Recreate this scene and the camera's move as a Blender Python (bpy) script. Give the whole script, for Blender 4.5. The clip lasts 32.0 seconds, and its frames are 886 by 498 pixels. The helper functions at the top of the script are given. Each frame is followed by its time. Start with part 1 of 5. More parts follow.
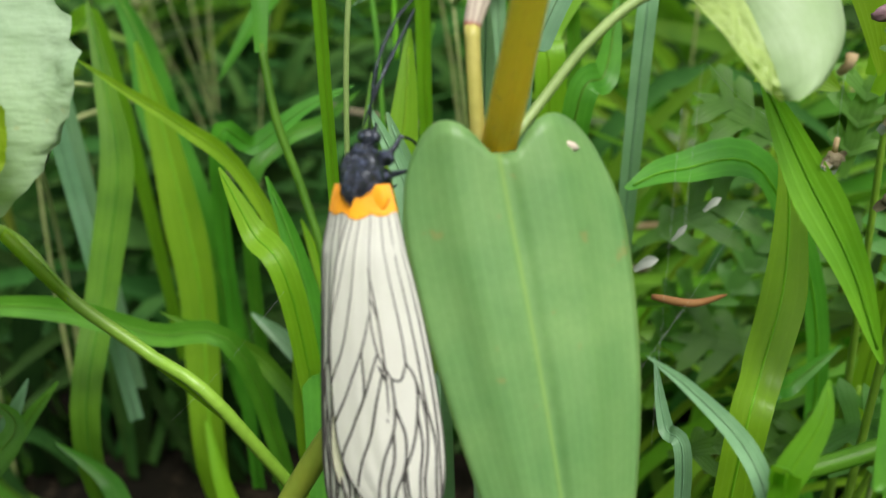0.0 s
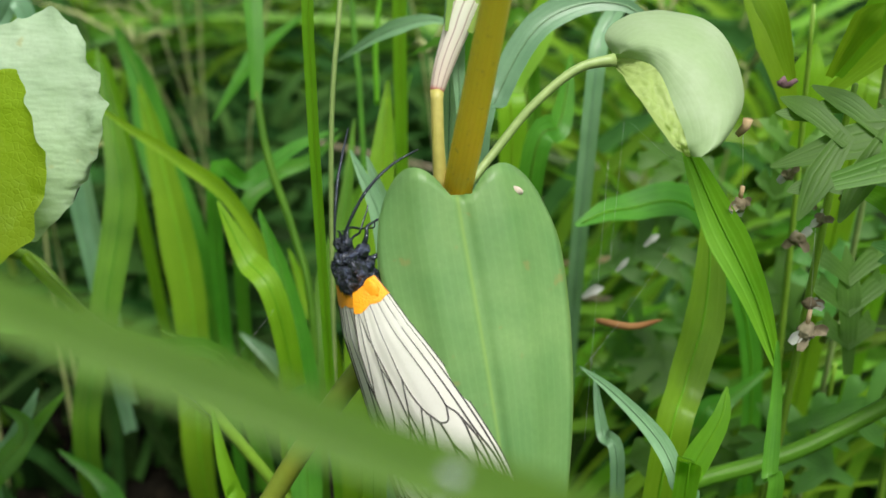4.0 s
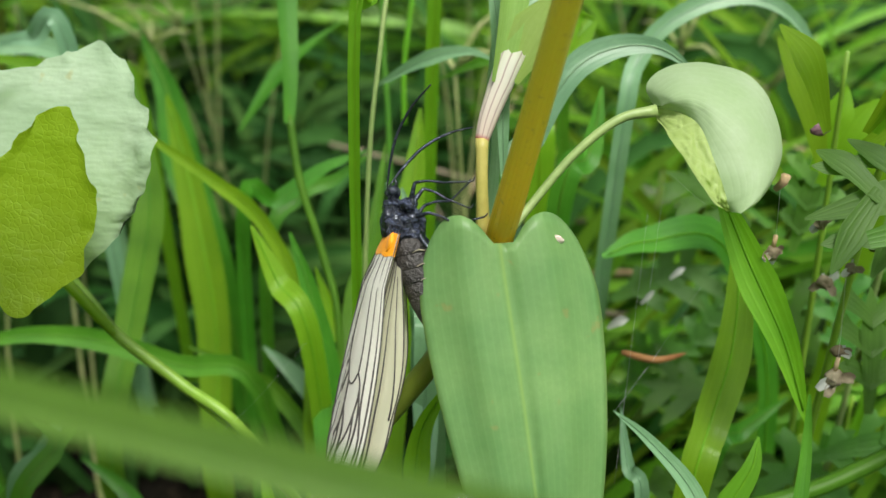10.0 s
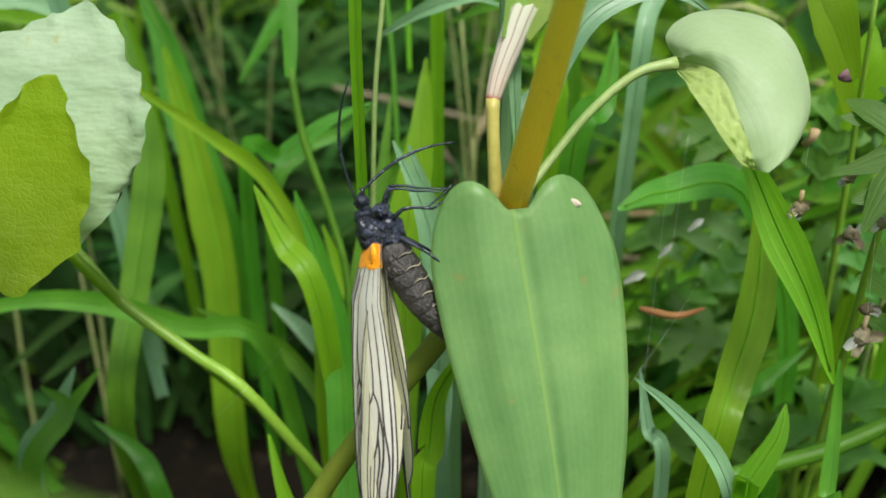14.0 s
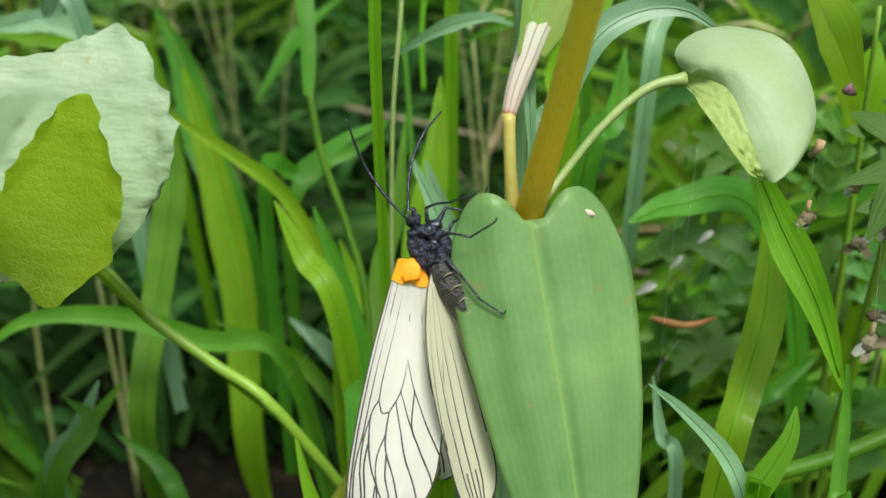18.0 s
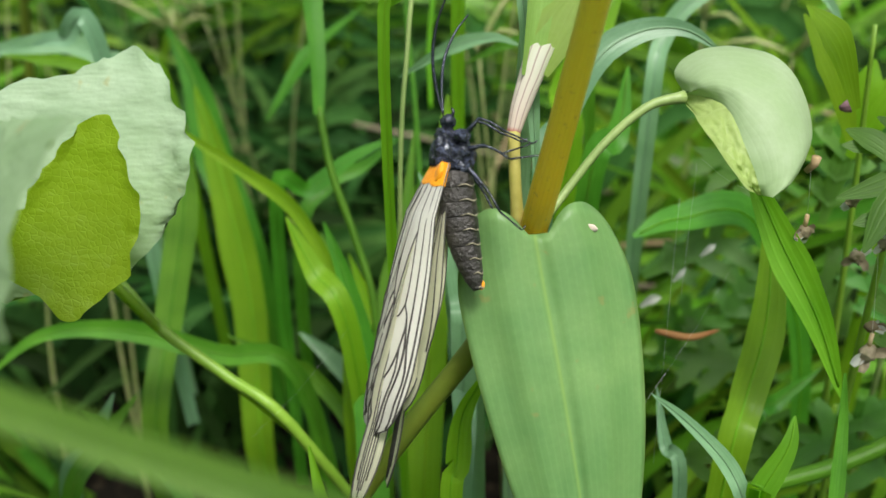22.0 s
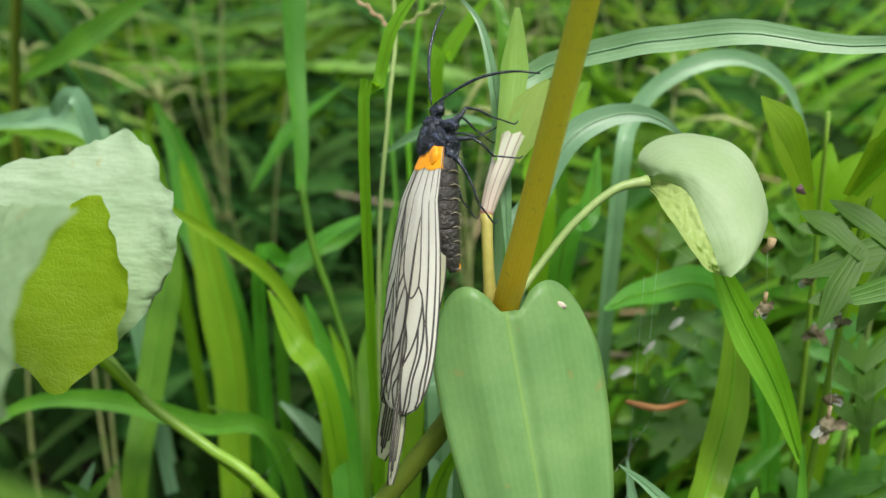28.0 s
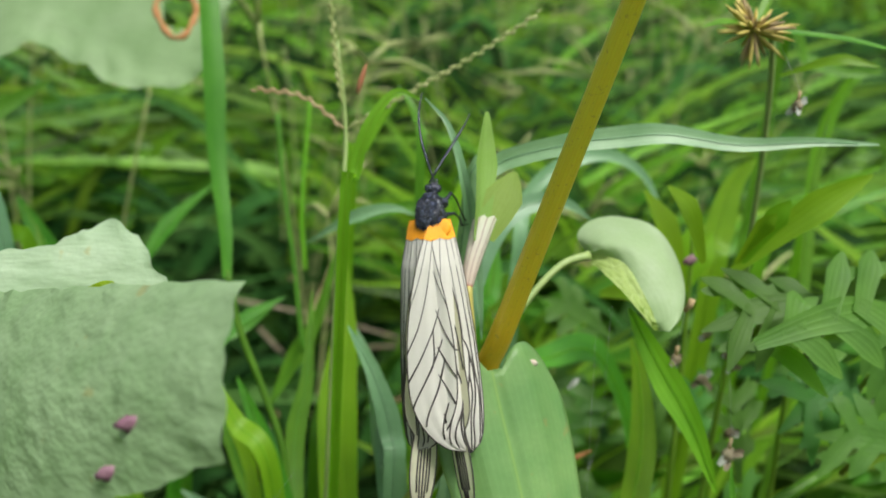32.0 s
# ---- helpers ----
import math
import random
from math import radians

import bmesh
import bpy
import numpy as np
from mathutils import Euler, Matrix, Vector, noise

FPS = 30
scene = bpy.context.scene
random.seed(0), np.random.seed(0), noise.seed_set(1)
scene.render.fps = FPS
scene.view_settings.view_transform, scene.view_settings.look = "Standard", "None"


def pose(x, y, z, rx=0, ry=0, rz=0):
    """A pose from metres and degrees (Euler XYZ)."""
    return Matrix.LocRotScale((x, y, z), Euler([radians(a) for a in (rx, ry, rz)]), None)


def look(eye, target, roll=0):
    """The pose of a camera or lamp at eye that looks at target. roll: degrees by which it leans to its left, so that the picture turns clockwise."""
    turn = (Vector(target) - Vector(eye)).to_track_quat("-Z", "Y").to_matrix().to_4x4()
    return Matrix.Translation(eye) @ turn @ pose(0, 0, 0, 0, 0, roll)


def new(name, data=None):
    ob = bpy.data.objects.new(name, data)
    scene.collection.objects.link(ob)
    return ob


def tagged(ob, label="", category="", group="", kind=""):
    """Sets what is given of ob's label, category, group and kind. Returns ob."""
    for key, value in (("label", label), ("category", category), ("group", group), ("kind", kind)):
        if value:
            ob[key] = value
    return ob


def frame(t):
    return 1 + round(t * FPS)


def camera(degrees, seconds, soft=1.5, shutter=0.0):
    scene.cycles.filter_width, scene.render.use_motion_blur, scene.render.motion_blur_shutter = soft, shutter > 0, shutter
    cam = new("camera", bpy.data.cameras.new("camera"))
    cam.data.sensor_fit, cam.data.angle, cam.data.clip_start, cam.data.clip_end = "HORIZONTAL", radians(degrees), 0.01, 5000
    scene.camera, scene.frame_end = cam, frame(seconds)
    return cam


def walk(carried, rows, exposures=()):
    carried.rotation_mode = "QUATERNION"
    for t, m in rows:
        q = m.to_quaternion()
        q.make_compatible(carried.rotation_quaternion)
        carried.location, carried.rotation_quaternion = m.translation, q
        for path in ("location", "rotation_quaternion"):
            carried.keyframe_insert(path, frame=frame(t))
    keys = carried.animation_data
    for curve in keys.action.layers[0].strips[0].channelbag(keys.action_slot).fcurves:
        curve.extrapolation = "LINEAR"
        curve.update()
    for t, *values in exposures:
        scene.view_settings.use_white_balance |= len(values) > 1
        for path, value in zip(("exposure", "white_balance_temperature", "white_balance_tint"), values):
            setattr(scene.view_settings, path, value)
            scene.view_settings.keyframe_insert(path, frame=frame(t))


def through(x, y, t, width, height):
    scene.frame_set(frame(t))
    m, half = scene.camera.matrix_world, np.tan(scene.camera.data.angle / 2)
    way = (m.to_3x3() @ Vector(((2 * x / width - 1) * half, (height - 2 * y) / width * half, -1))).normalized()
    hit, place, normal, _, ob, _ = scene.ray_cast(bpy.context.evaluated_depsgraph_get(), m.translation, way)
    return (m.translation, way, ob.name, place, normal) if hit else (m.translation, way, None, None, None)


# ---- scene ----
MM = 0.001


def at(x, y, z):
    """A place given in millimetres."""
    return Vector((x * MM, y * MM, z * MM))


# ---- camera: seconds, place in metres, tilt from straight down, heading, roll ----
cam = camera(49.43, 32.0, soft=1.5)
cam.data.dof.use_dof = True
cam.data.dof.focus_distance = 0.111
cam.data.dof.aperture_fstop = 26.0
PATH = [
    (0, 0.00080, -0.07753, 0.18705, 62.85, 1.24, -1.88),
    (0.5, 0.00012, -0.08344, 0.18726, 64.71, 0.61, -1.78),
    (1, 0.00198, -0.08486, 0.18900, 65.66, 1.24, -2.12),
    (1.5, 0.00211, -0.08689, 0.19092, 65.30, 2.07, -2.25),
    (2, 0.00214, -0.08995, 0.19060, 65.77, 2.10, -1.89),
    (2.5, 0.00184, -0.09143, 0.19142, 65.75, 1.93, -1.73),
    (3, 0.00359, -0.09244, 0.19719, 66.18, 1.38, -1.67),
    (3.5, 0.00343, -0.09302, 0.19522, 65.48, 0.18, -0.74),
    (5.5, 0.00004, -0.09530, 0.19388, 64.03, -0.16, -0.12),
    (6, 0.00084, -0.09494, 0.19450, 64.02, -0.27, -0.05),
    (6.5, 0.00164, -0.09658, 0.19611, 64.18, -0.34, -0.12),
    (7, -0.00060, -0.09662, 0.19580, 64.22, -0.15, -0.10),
    (7.5, -0.00160, -0.09699, 0.19610, 64.14, -0.27, 0.18),
    (8, -0.00143, -0.09773, 0.19735, 64.48, 0.05, -0.09),
    (8.5, -0.00114, -0.09871, 0.19878, 64.83, 0.23, -0.04),
    (9, 0.00003, -0.09970, 0.19998, 64.98, 0.00, -0.00),
    (9.5, 0.00054, -0.09967, 0.20026, 64.72, -0.37, 0.03),
    (10, -0.00200, -0.09295, 0.20107, 64.03, -0.06, 1.02),
    (10.5, -0.00750, -0.08135, 0.20255, 59.37, 1.15, 0.93),
    (11, -0.00380, -0.07577, 0.20168, 56.93, 0.03, 0.65),
    (11.5, -0.00373, -0.07683, 0.20034, 56.75, 0.18, 0.30),
    (12, -0.00231, -0.07830, 0.20066, 57.36, 0.14, -0.02),
    (12.5, -0.00063, -0.08081, 0.20191, 58.21, 0.02, -0.36),
    (13, -0.00127, -0.08256, 0.20011, 58.58, 0.03, -0.19),
    (13.5, -0.00114, -0.08455, 0.20140, 59.49, 0.15, -0.54),
    (14, -0.00231, -0.08698, 0.20210, 60.08, 0.51, -0.54),
    (14.5, -0.00200, -0.08805, 0.20105, 60.45, 0.56, -0.67),
    (16.5, -0.00306, -0.08977, 0.20317, 61.29, 0.85, -1.04),
    (17, -0.00459, -0.09008, 0.20384, 60.99, 1.08, -1.28),
    (17.5, -0.00394, -0.09035, 0.20396, 61.33, 1.09, -1.20),
    (18, -0.00342, -0.09068, 0.20299, 61.26, 1.07, -1.19),
    (18.5, -0.00295, -0.09129, 0.20306, 61.21, 1.18, -1.28),
    (19, -0.00405, -0.09152, 0.20257, 61.33, 1.36, -1.38),
    (19.5, -0.00508, -0.09184, 0.20286, 61.37, 1.55, -1.39),
    (20, -0.00552, -0.09309, 0.20270, 61.63, 2.06, -1.37),
    (20.5, -0.00492, -0.09345, 0.20411, 62.04, 2.10, -1.62),
    (21, -0.00427, -0.09362, 0.20483, 62.20, 1.72, -1.40),
    (21.5, -0.00202, -0.09351, 0.20461, 62.23, 1.50, -1.66),
    (22, -0.00336, -0.09366, 0.20446, 62.18, 1.55, -1.63),
    (22.5, -0.00414, -0.09506, 0.20586, 63.16, 2.03, -1.66),
    (23, -0.00442, -0.09524, 0.20564, 63.31, 1.97, -1.66),
    (23.5, -0.00395, -0.09493, 0.20505, 63.22, 2.08, -1.71),
    (24, -0.00254, -0.09487, 0.20567, 63.15, 1.84, -1.80),
    (24.5, -0.00150, -0.09526, 0.20609, 63.19, 1.34, -1.71),
    (25, -0.00201, -0.09609, 0.20762, 63.85, 1.20, -1.69),
    (25.5, -0.00281, -0.09798, 0.20988, 64.90, 1.68, -1.90),
    (27.5, -0.00113, -0.09697, 0.20937, 64.70, 1.24, -2.06),
    (28, -0.00265, -0.09765, 0.20820, 65.94, 0.20, -0.84),
    (28.5, -0.00214, -0.09670, 0.20742, 66.45, -0.55, -0.33),
    (29, -0.00471, -0.09558, 0.20755, 66.83, -1.14, 0.39),
    (29.5, -0.00223, -0.10019, 0.20770, 68.96, -1.80, 0.41),
    (30, -0.00990, -0.09829, 0.20231, 72.33, -6.53, 3.04),
    (30.5, -0.02255, -0.08982, 0.20379, 70.41, -12.72, 4.32),
    (31, -0.03115, -0.09757, 0.20783, 70.52, -15.76, 4.41),
    (31.5, -0.03653, -0.10465, 0.20918, 70.81, -16.99, 4.79),
    (32, -0.03416, -0.11002, 0.21119, 71.85, -15.43, 2.86),
]
walk(cam, [(t, Matrix.Translation((x, y, z)) @ Euler((0, 0, radians(yaw))).to_matrix().to_4x4()
            @ Euler((radians(tilt), 0, 0)).to_matrix().to_4x4() @ pose(0, 0, 0, 0, 0, roll))
           for t, x, y, z, tilt, yaw, roll in PATH],
     [(0, 0.54), (30.5, 0.54), (32, 0.46)])

# ---- light: bright overcast sky, soft light from above ----
SUN_HIGH, SUN_WAY = radians(66), radians(155)
world = bpy.data.worlds.new("world")
scene.world = world
world.use_nodes = True
wn = world.node_tree
sky = wn.nodes.new("ShaderNodeTexSky")
sky.sky_type, sky.sun_disc, sky.sun_elevation, sky.sun_rotation = "NISHITA", False, SUN_HIGH, SUN_WAY
sky.air_density, sky.dust_density, sky.ozone_density = 1.0, 5.0, 0.6
wn.nodes["Background"].inputs["Strength"].default_value = 0.10
veil = wn.nodes.new("ShaderNodeHueSaturation")
veil.inputs["Saturation"].default_value = 0.35
wn.links.new(sky.outputs[0], veil.inputs["Color"])
wn.links.new(veil.outputs[0], wn.nodes["Background"].inputs["Color"])
sun = new("sun", bpy.data.lights.new("sun", "SUN"))
sun.data.energy, sun.data.angle, sun.data.color = 3.1, radians(18), (1.0, 0.97, 0.9)
sun.matrix_world = look((math.sin(SUN_WAY) * math.cos(SUN_HIGH), math.cos(SUN_WAY) * math.cos(SUN_HIGH), math.sin(SUN_HIGH)), (0, 0, 0))


# ---- materials ----
class Nodes:
    """A short hand for building node materials."""

    def __init__(self, name):
        self.mat = bpy.data.materials.new(name)
        self.mat.use_nodes = True
        self.tree = self.mat.node_tree
        self.tree.nodes.clear()

    def add(self, kind, links=(), **values):
        node = self.tree.nodes.new("ShaderNode" + kind)
        for key, value in values.items():
            setattr(node, key, value) if not key.startswith("in_") else None
        for key, value in values.items():
            if key.startswith("in_"):
                slot = key[3:]
                node.inputs[int(slot) if slot.isdigit() else slot.replace("_", " ")].default_value = value
        for slot, source in dict(links).items():
            self.tree.links.new(source, node.inputs[slot])
        return node

    def mix(self, factor, a, b, blend="MIX"):
        node = self.tree.nodes.new("ShaderNodeMix")
        node.data_type, node.blend_type = "RGBA", blend
        for slot, value in ((0, factor), (6, a), (7, b)):
            if hasattr(value, "links"):
                self.tree.links.new(value, node.inputs[slot])
            else:
                node.inputs[slot].default_value = value if slot == 0 else (*value, 1)
        return node.outputs[2]

    def math(self, op, a, b=0.0):
        node = self.tree.nodes.new("ShaderNodeMath")
        node.operation = op
        for slot, value in ((0, a), (1, b)):
            if hasattr(value, "links"):
                self.tree.links.new(value, node.inputs[slot])
            else:
                node.inputs[slot].default_value = value
        return node.outputs[0]

    def noise(self, scale, detail=3.0, vector=None, rough=0.55):
        node = self.add("TexNoise", {"Vector": vector} if vector else {}, in_Scale=scale, in_Detail=detail, in_Roughness=rough)
        return node.outputs[0]

    def ramp(self, source, low, high):
        node = self.add("MapRange", {0: source}, in_1=low, in_2=high)
        return node.outputs[0]

    def out(self, shader):
        node = self.tree.nodes.new("ShaderNodeOutputMaterial")
        self.tree.links.new(shader, node.inputs["Surface"])
        return self.mat


def leaf_material(name, dark, light, glow, stripes=9.0, through=0.35, rough=0.45, relief=0.35, spots=0.0, island=False, net=0.0, spread=0.14, waxy=0.0, lines=0.3, wrinkle=0.0, rib=None):
    """A thin leaf: striped veins along it, mottling, light that comes through."""
    n = Nodes(name)
    uv = n.add("UVMap").outputs[0]
    obj = n.add("TexCoord").outputs["Object"]
    across = n.add("SeparateXYZ", {0: uv}).outputs[0]
    wobble = n.noise(220.0, 2.0, obj)
    phase = n.math("ADD", n.math("MULTIPLY", across, stripes * 6.2832), n.math("MULTIPLY", wobble, 1.6))
    fine = n.math("ADD", n.math("MULTIPLY", n.math("SINE", phase), 0.5), 0.5)
    vein = n.math("POWER", fine, 4.0)
    mottle = n.ramp(n.noise(130.0, 4.0, obj), 0.3, 0.7)
    grain = n.ramp(n.noise(1600.0, 3.0, obj), 0.3, 0.7)
    color = n.mix(mottle, dark, light)
    color = n.mix(n.math("MULTIPLY", vein, lines), color, tuple(min(1.0, c * 1.45 + 0.01) for c in light))
    color = n.mix(n.math("MULTIPLY", grain, 0.25), color, tuple(c * 0.75 for c in dark))
    if net:
        cells = n.add("TexVoronoi", {"Vector": obj}, in_Scale=net, feature="DISTANCE_TO_EDGE").outputs[0]
        web = n.math("ADD", n.math("MULTIPLY", n.ramp(cells, 0.0, 0.16), 0.25), 0.75)
        color = n.mix(web, tuple(min(1.0, c * 1.25) for c in light), color)
    if rib:
        band = n.ramp(n.math("ABSOLUTE", n.math("SUBTRACT", across, 0.47)), 0.016, 0.003)
        color = n.mix(n.math("MULTIPLY", band, 0.55), color, rib)
        edge = n.ramp(n.math("ABSOLUTE", n.math("SUBTRACT", across, 0.5)), 0.485, 0.5)
        color = n.mix(n.math("MULTIPLY", edge, 0.5), color, rib)
    if spots:
        blot = n.ramp(n.noise(spots, 2.0, obj), 0.69, 0.73)
        color = n.mix(n.math("MULTIPLY", blot, 0.5), color, (0.3, 0.24, 0.08))
    if island:
        chance = n.add("NewGeometry").outputs["Random Per Island"]
    else:
        chance = n.add("ObjectInfo").outputs["Random"]
    value = n.math("ADD", n.math("MULTIPLY", chance, 2 * spread), 1.0 - spread)
    hue = n.math("ADD", n.math("MULTIPLY", n.math("FRACT", n.math("MULTIPLY", chance, 7.31)), 0.035), 0.4825)
    tone = n.add("HueSaturation", {"Color": color, "Value": value, "Hue": hue}).outputs[0]
    height = n.math("ADD", n.math("MULTIPLY", vein, 0.7), n.math("MULTIPLY", n.noise(900.0, 3.0, obj), 0.6))
    if wrinkle:
        crumple = n.add("TexNoise", {"Vector": n.add("Mapping", {0: obj}, in_3=(0.5, 1.0, 1.6)).outputs[0]}, in_Scale=wrinkle, in_Detail=2.0).outputs[0]
        height = n.math("ADD", n.math("MULTIPLY", height, 0.5), n.math("MULTIPLY", crumple, 2.4))
    if net:
        height = n.math("ADD", height, n.math("MULTIPLY", web, 0.8))
    bump = n.add("Bump", {"Height": height}, in_Strength=relief, in_Distance=0.0003).outputs[0]
    skin = n.add("BsdfPrincipled", {"Base Color": tone, "Normal": bump}, in_Roughness=rough)
    skin.inputs["Specular IOR Level"].default_value = 0.24 + waxy
    lit = n.add("HueSaturation", {"Value": value, "Hue": hue}, in_Color=(*glow, 1)).outputs[0]
    thin = n.add("BsdfTranslucent", {"Color": lit, "Normal": bump})
    shader = n.add("MixShader", {1: skin.outputs[0], 2: thin.outputs[0]}, in_0=through)
    return n.out(shader.outputs[0])


def plain_material(name, a, b, scale=300.0, rough=0.5, relief=0.3, distance=0.0002, sheen=0.0, through=0.0, glow=(1, 1, 1), spec=0.4, tint=(1, 1, 1)):
    """Two tones mixed by noise at two scales, with a fine relief."""
    n = Nodes(name)
    obj = n.add("TexCoord").outputs["Object"]
    big = n.ramp(n.noise(scale * 0.25, 3.0, obj), 0.3, 0.7)
    fine = n.noise(scale * 2.5, 4.0, obj)
    color = n.mix(big, a, b)
    color = n.mix(n.math("MULTIPLY", n.ramp(fine, 0.35, 0.7), 0.35), color, tuple(c * 0.7 for c in a))
    bump = n.add("Bump", {"Height": fine}, in_Strength=relief, in_Distance=distance).outputs[0]
    skin = n.add("BsdfPrincipled", {"Base Color": color, "Normal": bump}, in_Roughness=rough)
    skin.inputs["Specular IOR Level"].default_value = spec
    skin.inputs["Sheen Weight"].default_value = sheen
    skin.inputs["Sheen Roughness"].default_value = 0.4
    skin.inputs["Specular Tint"].default_value = (*tint, 1)
    if not through:
        return n.out(skin.outputs[0])
    thin = n.add("BsdfTranslucent", in_Color=(*glow, 1))
    return n.out(n.add("MixShader", {1: skin.outputs[0], 2: thin.outputs[0]}, in_0=through).outputs[0])


def fur_material():
    """Crinkled glossy blue-black scales, with bluish highlights painted on their crests."""
    n = Nodes("black_fur")
    obj = n.add("TexCoord").outputs["Object"]
    crest = n.ramp(n.noise(1000.0, 4.0, obj, 0.65), 0.46, 0.68)
    fine = n.noise(4200.0, 2.0, obj)
    # The lighter crest tone is a painted bluish highlight.
    color = n.mix(crest, (0.005, 0.006, 0.009), (0.075, 0.092, 0.15))
    height = n.math("ADD", n.math("MULTIPLY", crest, 1.0), n.math("MULTIPLY", fine, 0.25))
    bump = n.add("Bump", {"Height": height}, in_Strength=1.0, in_Distance=0.00035).outputs[0]
    skin = n.add("BsdfPrincipled", {"Base Color": color, "Normal": bump}, in_Roughness=0.22)
    skin.inputs["Specular IOR Level"].default_value = 0.75
    skin.inputs["Specular Tint"].default_value = (0.8, 0.88, 1.0, 1)
    return n.out(skin.outputs[0])


def stem_material():
    """Orange-brown stem that turns olive green along its length."""
    n = Nodes("stem_skin")
    obj = n.add("TexCoord").outputs["Object"]
    uv = n.add("UVMap").outputs[0]
    along = n.add("SeparateXYZ", {0: uv}).outputs[1]
    blend = n.ramp(n.math("ADD", along, n.math("MULTIPLY", n.noise(120.0, 2.0, obj), 0.12)), 0.2, 0.75)
    low = n.ramp(along, 0.0, 0.12)
    color = n.mix(blend, (0.86, 0.50, 0.018), (0.50, 0.49, 0.030))
    color = n.mix(low, (0.36, 0.30, 0.06), color)
    around = n.add("SeparateXYZ", {0: uv}).outputs[0]
    lines = n.math("ADD", n.math("MULTIPLY", n.math("SINE", n.math("MULTIPLY", around, 120.0)), 0.5), 0.5)
    color = n.mix(n.math("MULTIPLY", lines, 0.08), color, (0.38, 0.17, 0.01))
    speck = n.ramp(n.noise(1500.0, 2.0, obj), 0.62, 0.7)
    color = n.mix(n.math("MULTIPLY", speck, 0.4), color, (0.25, 0.2, 0.05))
    bump = n.add("Bump", {"Height": lines}, in_Strength=0.15, in_Distance=0.0002).outputs[0]
    skin = n.add("BsdfPrincipled", {"Base Color": color, "Normal": bump}, in_Roughness=0.38)
    skin.inputs["Subsurface Weight"].default_value = 0.15
    skin.inputs["Subsurface Radius"].default_value = (0.002, 0.001, 0.0004)
    return n.out(skin.outputs[0])


def sheath_material():
    """A dry papery leaf sheath, white with red-brown lines."""
    n = Nodes("sheath_paper")
    uv = n.add("UVMap").outputs[0]
    obj = n.add("TexCoord").outputs["Object"]
    around, along = (n.add("SeparateXYZ", {0: uv}).outputs[k] for k in (0, 1))
    lines = n.math("SINE", n.math("ADD", n.math("MULTIPLY", around, 56.0), n.math("MULTIPLY", n.noise(200.0, 2.0, obj), 2.5)))
    mask = n.ramp(lines, 0.72, 1.0)
    color = n.mix(n.ramp(along, 0.15, 0.8), (0.72, 0.62, 0.52), (0.78, 0.78, 0.66))
    color = n.mix(n.math("MULTIPLY", mask, 0.6), color, (0.22, 0.06, 0.05))
    color = n.mix(n.ramp(along, 0.06, 0.0), color, (0.5, 0.16, 0.12))
    skin = n.add("BsdfPrincipled", {"Base Color": color}, in_Roughness=0.6)
    thin = n.add("BsdfTranslucent", {"Color": color})
    return n.out(n.add("MixShader", {1: skin.outputs[0], 2: thin.outputs[0]}, in_0=0.3).outputs[0])


def wing_material(name, first, second, glow, through):
    """Cream scaled wing, greyer towards the outer margin, with fine scales."""
    n = Nodes(name)
    uv = n.add("UVMap").outputs[0]
    obj = n.add("TexCoord").outputs["Object"]
    across, along = (n.add("SeparateXYZ", {0: uv}).outputs[k] for k in (0, 1))
    mottle = n.ramp(n.noise(350.0, 4.0, obj), 0.3, 0.7)
    color = n.mix(mottle, first, second)
    rim = n.ramp(n.math("ADD", along, n.math("MULTIPLY", n.noise(500.0, 3.0, obj), 0.22)), 0.92, 1.14)
    color = n.mix(n.math("MULTIPLY", rim, 0.55), color, (0.13, 0.125, 0.11))
    grain = n.noise(5200.0, 2.0, obj)
    color = n.mix(n.math("MULTIPLY", n.ramp(grain, 0.4, 0.7), 0.16), color, (0.5, 0.48, 0.38))
    pleat = n.math("SINE", n.math("MULTIPLY", across, 40.0))
    bump = n.add("Bump", {"Height": n.math("ADD", n.math("MULTIPLY", grain, 0.6), n.math("MULTIPLY", pleat, 0.5))}, in_Strength=0.25, in_Distance=0.0002).outputs[0]
    skin = n.add("BsdfPrincipled", {"Base Color": color, "Normal": bump}, in_Roughness=0.62)
    skin.inputs["Sheen Weight"].default_value = 0.15
    thin = n.add("BsdfTranslucent", in_Color=(*glow, 1))
    return n.out(n.add("MixShader", {1: skin.outputs[0], 2: thin.outputs[0]}, in_0=through).outputs[0])


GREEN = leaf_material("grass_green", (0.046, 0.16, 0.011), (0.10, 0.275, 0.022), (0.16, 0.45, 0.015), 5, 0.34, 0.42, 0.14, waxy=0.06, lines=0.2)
# Yellow-green of light shining through the blade is put into the base colour.
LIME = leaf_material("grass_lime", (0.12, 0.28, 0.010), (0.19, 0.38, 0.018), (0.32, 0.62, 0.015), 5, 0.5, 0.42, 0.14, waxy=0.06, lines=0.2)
# Blue-green grass; the pale reflection of the sky is put into its colour.
BLUE = leaf_material("grass_bluish", (0.12, 0.26, 0.125), (0.20, 0.37, 0.20), (0.18, 0.40, 0.10), 6, 0.28, 0.38, 0.1, waxy=0.15, lines=0.1)
FIELD = leaf_material("grass_field", (0.03, 0.10, 0.008), (0.09, 0.22, 0.019), (0.12, 0.34, 0.010), 4, 0.25, 0.42, island=True, spread=0.7, waxy=-0.04, relief=0.15)
# Darkened copy of the field grass: the shade between tussocks is in its colour.
SHADY = leaf_material("grass_shady", (0.015, 0.052, 0.010), (0.038, 0.105, 0.021), (0.045, 0.14, 0.010), 4, 0.2, 0.7, 0.1, island=True, spread=0.75, waxy=-0.16)
